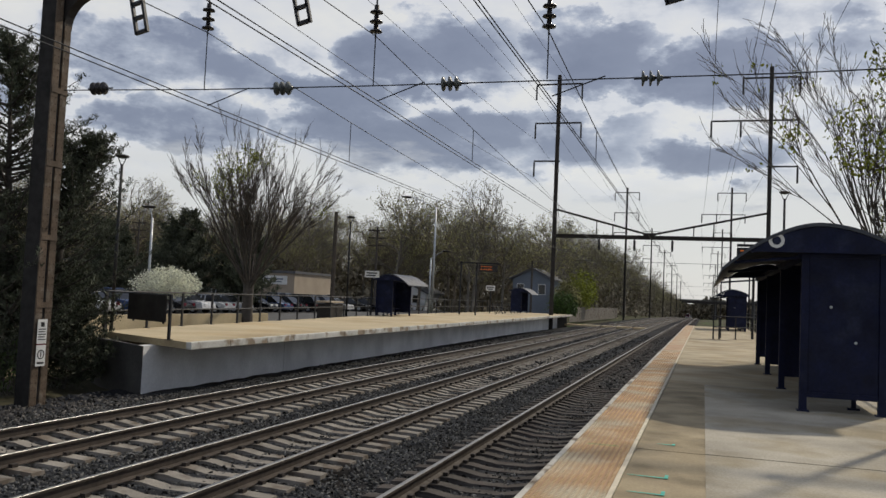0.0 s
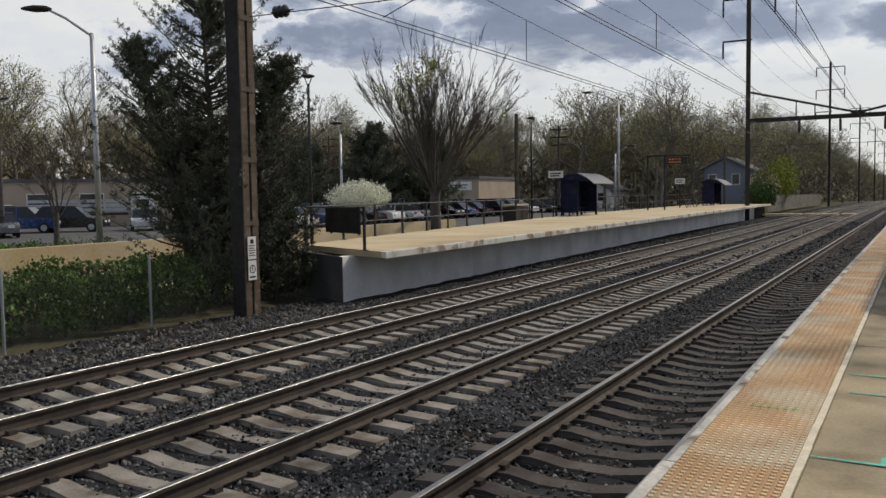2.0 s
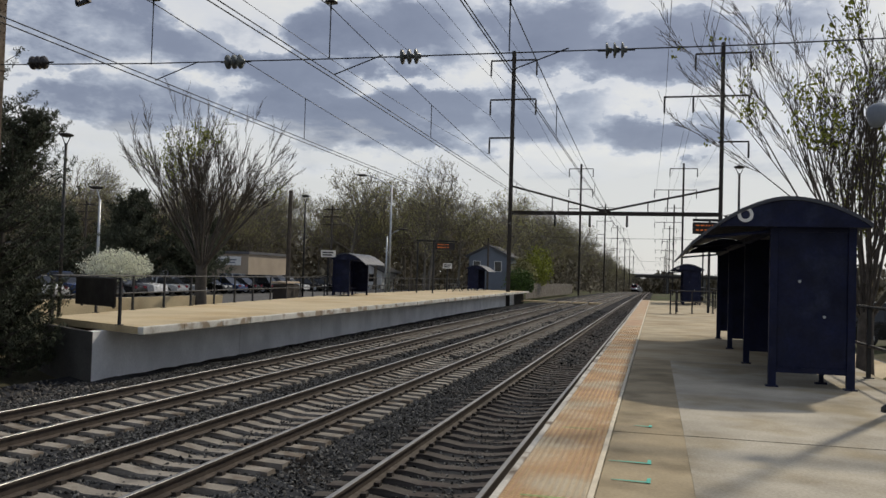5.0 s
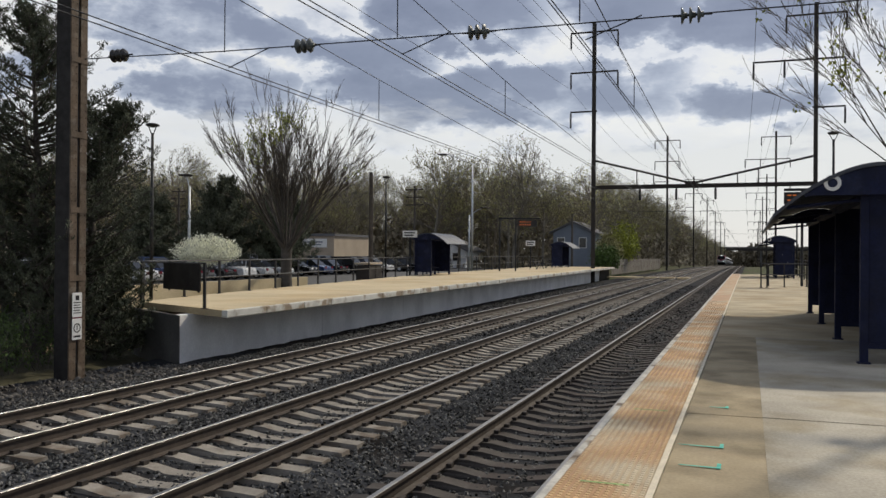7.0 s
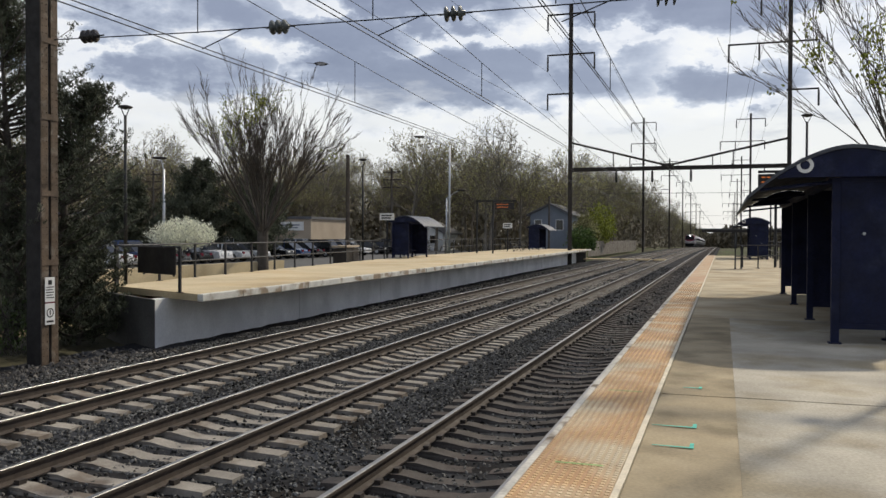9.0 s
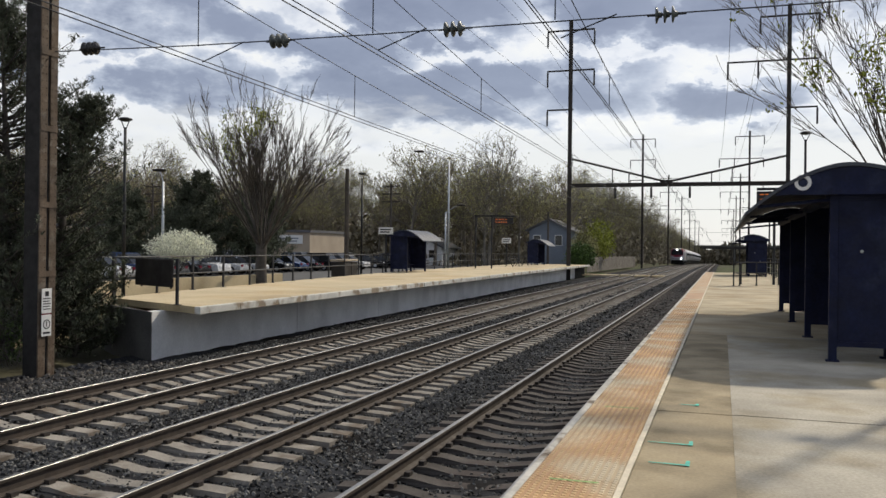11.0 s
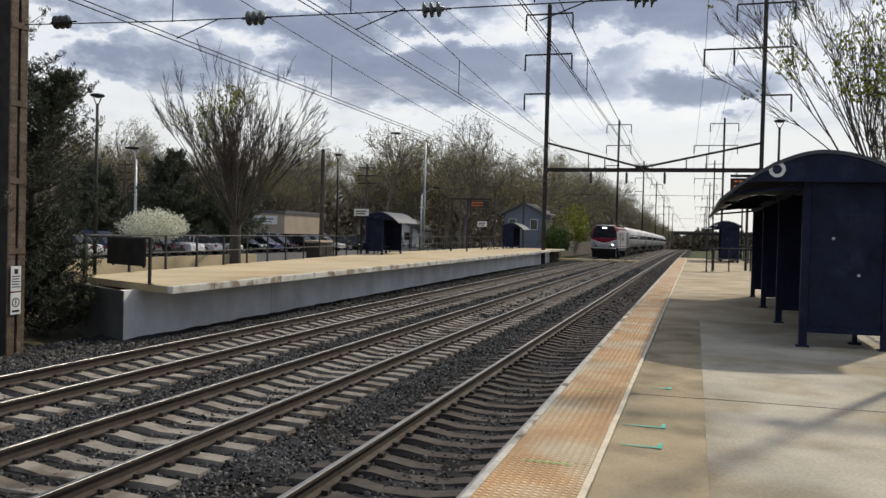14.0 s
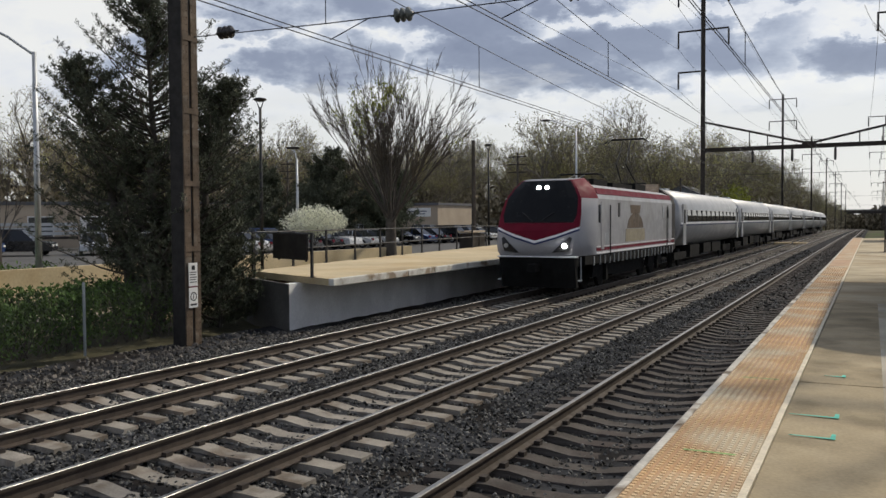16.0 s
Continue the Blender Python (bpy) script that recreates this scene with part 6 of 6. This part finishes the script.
def front_patch(bm, pts, out=0.012):
    """A patch on the curved front, cut from the outline of points (share of the half width, height)."""
    zs = sorted({z for _, z in pts} | {n[0] for n in NOSE if min(p[1] for p in pts) < n[0] < max(p[1] for p in pts)})
    n = len(pts)

    def span(z):
        us = []
        for (u0, z0), (u1, z1) in zip(pts, pts[1:] + pts[:1]):
            if abs(z1 - z0) < 1e-6:
                if abs(z - z0) < 1e-6:
                    us += [u0, u1]
            elif min(z0, z1) - 1e-6 <= z <= max(z0, z1) + 1e-6:
                us.append(u0 + (u1 - u0) * (z - z0) / (z1 - z0))
        return min(us), max(us)

    rows, inner = [], []
    for z in zs:
        a, b = span(z)
        y, w = front_at(z)
        us = [a + (b - a) * k / 8 for k in range(9)]
        rows.append([bm.verts.new((u * w, y - out + abs(u) ** 3 * 0.18, z)) for u in us])
        inner.append([bm.verts.new((u * w, y + 0.03 + abs(u) ** 3 * 0.18, z)) for u in us])
    for g in (rows, inner):
        for p, q in zip(g, g[1:]):
            for k in range(8):
                bm.faces.new((p[k], p[k + 1], q[k + 1], q[k]))
    for k in range(8):
        bm.faces.new((rows[0][k], rows[0][k + 1], inner[0][k + 1], inner[0][k])), bm.faces.new((rows[-1][k], rows[-1][k + 1], inner[-1][k + 1], inner[-1][k]))
    for p, q, r, t in zip(rows, rows[1:], inner, inner[1:]):
        bm.faces.new((p[0], q[0], t[0], r[0])), bm.faces.new((p[8], q[8], t[8], r[8]))


def build_locomotive():
    th = base("locomotive", pose(TRACKS[0], 620, 0), "silver electric locomotive with red and dark glass front", "locomotive")
    W, L = 1.475, 20.2
    # nose
    bm = bmesh.new()
    us = [-1, -0.85, -0.5, 0, 0.5, 0.85, 1]
    rows = []
    for z, y, w in NOSE:
        rows.append([bm.verts.new((u * w, y + abs(u) ** 3 * 0.18, z)) for u in us])
    for a, b in zip(rows, rows[1:]):
        for k in range(len(us) - 1):
            bm.faces.new((a[k], a[k + 1], b[k + 1], b[k]))
    back = [(-W, 1.24), (-W, 1.38), (-W, 1.62), (-W, 2.06), (-W, 2.6), (-W, 3.10), (-1.34, 3.46), (-0.98, 3.80)]
    for side in (-1, 1):
        ring = [bm.verts.new((side * abs(x), 2.1, z)) for x, z in back]
        col = [r[0 if side < 0 else -1] for r in rows]
        for k in range(len(ring) - 1):
            bm.faces.new((col[k], col[k + 1], ring[k + 1], ring[k]))
    b0 = [bm.verts.new((x, 2.1, 3.80)) for x in (-0.98, 0.98)]
    bm.faces.new(rows[-1] + [b0[1], b0[0]])
    bmesh.ops.remove_doubles(bm, verts=bm.verts, dist=0.001)
    nose = part("cab_shell", bm, M["cabgrey"], th, "grey cab shell with red upper sides", True)
    nose.data.materials.append(M["red"])
    for p in nose.data.polygons:
        if p.center.z > 3.12 and p.center.y > 0.6 and abs(p.center.x) > 0.9:
            p.material_index = 1
    # body
    sec = [(-W, 1.24), (-W, 3.10), (-1.34, 3.46), (-0.98, 3.60), (0.98, 3.60), (1.34, 3.46), (W, 3.10), (W, 1.24)]
    bm = bmesh.new()
    loft(bm, [[(x, y, z) for x, z in sec] for y in (2.1, 18.6)])
    part("body", bm, M["silver"], th, "silver side with faded emblem")
    bm = bmesh.new()
    loft(bm, [[(x, y, z) for x, z in ((-W * f, 1.02), (-W * f, 3.1), (-1.34 * f, 3.46), (-0.9, 3.78 * g), (0.9, 3.78 * g), (1.34 * f, 3.46), (W * f, 3.1), (W * f, 1.02))] for y, f, g in ((18.6, 1, 1), (19.6, 1, 1), (L, 0.92, 0.98))])
    # rear end in shade: the darkness is put into its colour
    part("rear_cab", bm, M["steel_shade"], th, "dark shaded rear cab")
    # painted front
    bm = bmesh.new()
    front_patch(bm, [(-0.84, 2.32), (0.84, 2.32), (0.91, 2.55), (0.93, 3.10), (0.93, 3.69), (-0.93, 3.69), (-0.93, 3.10), (-0.91, 2.55)], 0.03)
    wsh = part("windscreen", bm, M["screen"], th, "dark glass windscreen")
    for s in (-1, 1):
        bm = bmesh.new()
        front_patch(bm, [(s * 0.82, 2.2), (s * 1.0, 2.2), (s * 1.0, 3.1), (s * 1.0, 3.69), (s * 0.93, 3.69), (s * 0.93, 3.1), (s * 0.91, 2.55)], 0.02)
        part("red_pillar", bm, M["red"], nose, "dark red pillar")
        bm = bmesh.new()
        front_patch(bm, [(0, 1.74), (s * 0.5, 1.93), (s * 1.0, 2.18), (s * 1.0, 2.31), (0, 2.31)], 0.02)
        part("red_panel", bm, M["red"], nose, "dark red V panel")
        bm = bmesh.new()
        front_patch(bm, [(0, 1.66), (s * 0.5, 1.86), (s * 1.0, 2.12), (s * 1.0, 2.18), (s * 0.5, 1.93), (0, 1.74)], 0.024)
        part("white_chevron", bm, M["stripe_w"], nose)
        bm = bmesh.new()
        front_patch(bm, [(0, 1.60), (s * 0.5, 1.80), (s * 1.0, 2.06), (s * 1.0, 2.12), (s * 0.5, 1.86), (0, 1.66)], 0.022)
        part("blue_chevron", bm, M["stripe_b"], nose)
        bm = bmesh.new()
        front_patch(bm, [(s * 0.42, 1.36), (s * 0.80, 1.40), (s * 0.86, 1.82), (s * 0.80, 1.86)], 0.022)
        hl = part("headlight_housing", bm, M["black"], nose, "black slanted light housing")
        bm = bmesh.new()
        y, w = front_at(1.55)
        lathe(bm, [(0.075, 0), (0.075, 0.03)], Matrix.Translation((s * 0.72 * w, y + 0.02, 1.58)) @ pose(0, 0, 0, 90), 14)
        part("headlight", bm, M["lamp_on"] if s > 0 else M["galv"], hl, "lit headlight" if s > 0 else "")
        bm = bmesh.new()
        y, w = front_at(3.45)
        lathe(bm, [(0.065, 0), (0.065, 0.03)], Matrix.Translation((s * 0.14, y - 0.025, 3.45)) @ pose(0, 0, 0, 90), 14)
        part("top_light", bm, M["lamp_on"], wsh, "lit upper headlight")
        bm = bmesh.new()
        tube(bm, (s * 0.15, front_at(2.4)[0] - 0.06, 2.36), (s * 0.55, front_at(2.62)[0] - 0.05, 2.66), 0.015)
        part("wiper", bm, M["black"], wsh)
        # side dressing
        x = s * (W + 0.004)
        for z0, z1, mt in ((1.26, 1.32, "stripe_w"), (1.36, 1.46, "red"), (1.49, 1.52, "stripe_w")):
            bm = bmesh.new()
            box(bm, min(x, x - s * 0.02), max(x, x - s * 0.02), 1.9, 19.4, z0, z1)
            part("side_stripe", bm, M[mt], th)
        bm = bmesh.new()
        prism(bm, [(s * 1.42, 2.1, 3.255), (s * 1.42, 18.6, 3.255), (s * 1.345, 18.6, 3.465), (s * 1.345, 2.1, 3.465)], (s * 0.012, 0, 0.006))
        part("red_roof_edge", bm, M["red"], th, "dark red roof edge")
        for y0, y1, z0, z1, mt in ((2.5, 3.0, 1.4, 3.0, "silver"), (17.6, 18.2, 1.4, 3.0, "silver"), (5.6, 5.95, 2.5, 3.0, "black"), (15.9, 16.3, 2.45, 3.0, "galv"), (17.1, 17.5, 2.45, 3.0, "winglass"), (2.1, 2.35, 2.3, 2.9, "winglass")):
            bm = bmesh.new()
            box(bm, min(x, x + s * 0.012), max(x, x + s * 0.012), y0, y1, z0, z1)
            part("side_door" if mt == "silver" else "side_grille", bm, M[mt], th)
        for y in (4.0, 17.0):
            bm = bmesh.new()
            tube(bm, (x + s * 0.03, y, 1.15), (x + s * 0.03, y, 2.9), 0.02)
            part("handrail", bm, M["black"], th)
        # emblem: a dome on a block, plain shapes
        bm = bmesh.new()
        prism(bm, [(x, 7.0, 1.58), (x, 11.3, 1.58), (x, 11.2, 2.05), (x, 7.1, 2.05)], (s * 0.004, 0, 0))
        part("emblem_block", bm, M["gold"], th, "printed sepia dome emblem")
        bm = bmesh.new()
        prism(bm, [(x, 9.15 - 1.75 * math.cos(a * math.pi / 10), 2.07 + 0.58 * math.sin(a * math.pi / 10)) for a in range(11)], (s * 0.004, 0, 0))
        prism(bm, [(x, 8.2, 2.62), (x, 10.1, 2.62), (x, 10.3, 2.95), (x, 8.0, 2.95)], (s * 0.004, 0, 0))
        part("emblem_dome", bm, M["steel_brown"], th)
        bm = bmesh.new()
        for i in range(4):
            box(bm, min(x, x + s * 0.004), max(x, x + s * 0.004), 2.62 + 0.01 * i, 2.64 + 0.01 * i, 1.45, 1.46)
        for i in range(3):
            box(bm, min(x, x + s * 0.004), max(x, x + s * 0.004), 3.2 + 0.24 * i, 3.36 + 0.24 * i, 1.55, 1.95)
        part("number_bars", bm, M["galv"], th)
        # underframe
        bm = bmesh.new()
        box(bm, s * 1.40 - 0.05, s * 1.40 + 0.05, 0.7, 19.3, 0.95, 1.24)
        part("side_sill", bm, M["under"], th)
        bm = bmesh.new()
        for i in range(22):
            y = 1.6 + 0.82 * i
            box(bm, s * 1.46 - 0.02, s * 1.46 + 0.02, y, y + 0.06, 0.90, 1.20)
        tagged(part("sill_ribs", bm, M["galv"], th, "row of pale sill ribs"), kind="stuff")
        for yc in (4.3, 15.6):
            for dy in (-1.3, 1.3):
                bm = bmesh.new()
                lathe(bm, [(0.3, -0.07), (0.56, -0.06), (0.53, 0.05), (0.3, 0.06)], Matrix.Translation((s * 0.76, yc + dy, 0.545)) @ pose(0, 0, 0, 0, 90, 0), 20)
                part("wheel", bm, M["under"], th)
            bm = bmesh.new()
            prism(bm, [(s * 1.05, yc - 2.0, 0.45), (s * 1.05, yc + 2.0, 0.45), (s * 1.05, yc + 1.7, 0.85), (s * 1.05, yc - 1.7, 0.85)], (s * 0.15, 0, 0))
            box(bm, s * 1.2, s * 1.2 + s * 0.12, yc - 0.15, yc + 0.15, 0.3, 0.9)
            part("bogie_frame", bm, M["under"], th)
        bm = bmesh.new()
        tube(bm, (s * 1.31, 0.7, 0.45), (s * 1.31, 0.7, 1.2), 0.025)
        box(bm, s * 1.25 - 0.25, s * 1.25 + 0.05, 0.5, 0.9, 0.42, 0.46)
        part("step", bm, M["galv"], th)
    bm = bmesh.new()
    box(bm, -1.05, 1.05, 6.6, 13.2, 0.35, 1.2)
    part("equipment_box", bm, M["under"], th, bevel=0.03)
    bm = bmesh.new()
    box(bm, -1.30, 1.30, 0.25, 19.9, 0.90, 1.238)
    prism(bm, [(-1.28, 0.12, 1.20), (-1.28, 0.50, 1.20), (-1.28, 0.50, 0.22), (-1.28, 0.34, 0.22)], (2.56, 0, 0))
    part("pilot", bm, M["under"], th, "black pilot and frame")
    bm = bmesh.new()
    box(bm, -1.34, 1.34, 0.10, 0.34, 1.205, 1.245)
    part("front_sill", bm, M["stripe_w"], th, "white front sill line")
    bm = bmesh.new()
    box(bm, -0.14, 0.14, -0.35, 0.3, 0.75, 1.0)
    part("coupler", bm, M["under"], th)
    bm = bmesh.new()
    box(bm, -0.95, 0.95, 2.2, 3.0, 3.6, 3.78)
    for y0, y1, h in ((4.5, 7.0, 3.85), (8.0, 12.2, 3.8), (13.0, 15.5, 3.88)):
        box(bm, -0.8, 0.8, y0, y1, 3.6, h)
    part("roof_gear", bm, M["under"], th, "dark roof housings")
    bm = bmesh.new()
    prism(bm, [(-0.9, 17.0, 3.6), (-0.9, 18.4, 4.0), (-0.9, 18.6, 4.0), (-0.9, 18.6, 3.6)], (1.8, 0, 0))
    part("rear_fairing", bm, M["steel_brown"], th)
    for y, up in ((5.4, False), (15.0, True)):
        top = 2.25 if up else 0.42
        bm = bmesh.new()
        for s in (-0.35, 0.35):
            tube(bm, (s, 0.9, 0.2), (s * 0.6, -0.7, top * 0.5), 0.03)
            tube(bm, (s * 0.6, -0.7, top * 0.5), (s * 0.5, 0.3, top), 0.025)
        for dy in (-0.16, 0.16):
            tube(bm, (-0.75, 0.3 + dy, top + 0.03), (0.75, 0.3 + dy, top + 0.03), 0.025)
            for s in (-1, 1):
                tube(bm, (s * 0.75, 0.3 + dy, top + 0.03), (s * 0.95, 0.3 + dy, top - 0.14), 0.02)
        pg = part("pantograph", bm, M["black"], th, "dark pantograph raised to the wire" if up else "folded dark pantograph")
        pg.location = (0, y, 3.62)
    return th


def build_coach():
    th = base("passenger_coach", pose(TRACKS[0], 640, 0), "stainless steel passenger coach with dark window band", "passenger coach", "coaches of the train")
    L = 25.9
    sec = []
    for i in range(33):
        a = math.tau * i / 32 - math.pi / 2
        x, z = 1.55 * math.copysign(abs(math.cos(a)) ** 0.72, math.cos(a)), 2.42 + 1.45 * math.copysign(abs(math.sin(a)) ** 0.80, math.sin(a))
        sec.append((x, max(z, 1.0)))
    sec = sec[:-1]
    bm = bmesh.new()
    loft(bm, [[(x * f, y, z if z < 1.1 else 2.42 + (z - 2.42) * f) for x, z in sec] for y, f in ((0.35, 0.94), (0.6, 1), (L - 0.6, 1), (L - 0.35, 0.94))])
    part("body", bm, M["stainless"], th, "brushed stainless tube body", True)
    for s in (-1, 1):
        for z0, z1, mt, o in ((2.28, 2.86, "winglass", 0.012), (2.16, 2.24, "stripe_w", 0.012), (2.08, 2.14, "stripe_b", 0.012)):
            bm = bmesh.new()
            y0, y1 = (2.6, L - 2.6) if mt == "winglass" else (0.6, L - 0.6)
            vs = []
            for z in (z0, (z0 + z1) / 2, z1):
                u = max(min((z - 2.42) / 1.45, 1), -1)
                sn = math.copysign(abs(u) ** (1 / 0.80), u)
                cx = 1.55 * max(1 - sn * sn, 0) ** 0.36
                vs.append((s * (cx + o), z))
            prism(bm, [(x, y0, z) for x, z in vs] + [(x - s * 0.05, y0, z) for x, z in vs[::-1]], (0, y1 - y0, 0))
            part("window_band" if mt == "winglass" else "side_stripe", bm, M[mt], th)
        for i in range(11):
            bm = bmesh.new()
            y = 3.9 + i * 1.82
            box(bm, s * 1.555 - 0.02, s * 1.555 + 0.02, y, y + 0.10, 2.30, 2.84)
            part("window_post", bm, M["under"], th)
        for y in (1.1, L - 2.0):
            bm = bmesh.new()
            box(bm, s * 1.56 - 0.02, s * 1.56 + 0.015, y, y + 0.9, 1.15, 3.1)
            dr = part("vestibule_door", bm, M["stainless"], th)
            bm = bmesh.new()
            box(bm, s * 1.565 - 0.01, s * 1.565 + 0.02, y + 0.25, y + 0.65, 2.2, 2.85)
            part("door_window", bm, M["winglass"], dr)
        for yc in (3.4, L - 3.4):
            for dy in (-1.25, 1.25):
                bm = bmesh.new()
                lathe(bm, [(0.3, -0.06), (0.46, -0.05), (0.44, 0.05), (0.3, 0.06)], Matrix.Translation((s * 0.76, yc + dy, 0.46)) @ pose(0, 0, 0, 0, 90, 0), 16)
                part("wheel", bm, M["under"], th)
            bm = bmesh.new()
            box(bm, s * 1.0 - 0.08, s * 1.0 + 0.08, yc - 1.9, yc + 1.9, 0.4, 0.75)
            part("bogie_frame", bm, M["under"], th)
    bm = bmesh.new()
    box(bm, -1.15, 1.15, 6.2, 9.5, 0.42, 1.05), box(bm, -1.15, 1.15, 11.2, 14.2, 0.5, 1.05), box(bm, -1.1, 1.1, 15.2, 19.2, 0.45, 1.05)
    part("equipment_box", bm, M["under"], th)
    for y in (0.0, L - 0.34):
        bm = bmesh.new()
        box(bm, -0.75, 0.75, y, y + 0.34, 1.05, 3.45)
        part("gangway", bm, M["rubber"], th, "black gangway bellows")
    bm = bmesh.new()
    for y in (2.5, L - 3.6):
        box(bm, -0.5, 0.5, y, y + 1.1, 3.82, 3.93)
    part("roof_vent", bm, M["galv"], th)
    return th


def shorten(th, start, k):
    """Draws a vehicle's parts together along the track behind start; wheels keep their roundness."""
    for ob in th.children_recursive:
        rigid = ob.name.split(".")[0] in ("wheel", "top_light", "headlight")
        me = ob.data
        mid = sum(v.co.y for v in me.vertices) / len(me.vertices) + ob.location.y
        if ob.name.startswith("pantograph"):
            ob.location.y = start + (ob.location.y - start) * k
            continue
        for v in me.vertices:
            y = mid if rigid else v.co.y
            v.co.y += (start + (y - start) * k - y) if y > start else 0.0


loco = build_locomotive()
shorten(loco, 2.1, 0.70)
coaches = [build_coach()]
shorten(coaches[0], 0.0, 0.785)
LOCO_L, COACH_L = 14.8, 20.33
for i in range(6):
    coaches.append(copy_thing(coaches[0], pose(TRACKS[0], 670 + 26 * i, 0)))


def build_bird(label):
    th = base("bird", pose(0, 0, 60), label, "bird")
    bm = bmesh.new()
    lathe(bm, [(0.005, -0.22), (0.05, -0.1), (0.065, 0.02), (0.05, 0.12), (0.035, 0.17), (0.012, 0.22), (0.003, 0.26)], pose(0, 0, 0, -90, 0, 0), 10)
    prism(bm, [(-0.03, -0.2, 0), (0.03, -0.2, 0), (0.09, -0.4, 0), (-0.09, -0.4, 0)], (0, 0, 0.012))
    part("body", bm, M["black"], th, "dark feathered body", True)
    wings = []
    for s in (-1, 1):
        bm = bmesh.new()
        prism(bm, [(0, 0.11, 0), (s * 0.25, 0.15, 0.0), (s * 0.55, 0.02, 0.0), (s * 0.60, -0.06, 0), (s * 0.30, -0.10, 0), (0, -0.12, 0)], (0, 0, 0.012))
        wings.append(part("wing", bm, M["black"], th))
    return th, wings


bird_a = build_bird("dark bird in flight above the far platform")
bird_b = build_bird("dark bird in flight above the bare tree")


# ---- movement ----
def train_y(t):
    return 25.6 + 34.2 * (16.0 - t)


def on_line(y_front, length, x):
    a, b = y_front + 2, y_front + length - 2
    za, zb = drop(a), drop(b)
    return pose(x, y_front, za - (zb - za) / (b - a) * 2, math.degrees(math.atan2(zb - za, b - a)), 0, 0)


def flap(wings, f, amp):
    for s, w in zip((-1, 1), wings):
        rows = []
        k = 0
        t = 0.0
        while t <= 16.001:
            rows.append((t, pose(s * 0.03, 0, 0.03, 0, -s * (12 + amp * math.sin(t * math.tau * f)), 0)))
            t += 0.1
        walk(w, rows)


def motions():
    times = [0.5 * i for i in range(33)]
    walk(loco, [(t, on_line(train_y(t), LOCO_L, TRACKS[0])) for t in times])
    for i, c in enumerate(coaches):
        walk(c, [(t, on_line(train_y(t) + LOCO_L + 0.15 + (COACH_L + 0.05) * i, COACH_L, TRACKS[0])) for t in times])
    walk(bird_a[0], [(t, pose(-12.39 + 8 * (t - 2.6), 25.0 + 13 * (t - 2.6), 8.5 - 0.75 * min(t - 2.6, 3), 0, 0, -32)) for t in times])
    walk(bird_b[0], [(t, pose(-8.67 + 15.5 * (t - 9), 22.96 + 8.5 * (t - 9), 7.5, 0, 12, -61)) for t in times])
    flap(bird_a[1], 1.3, 30), flap(bird_b[1], 1.4, 32)


motions()
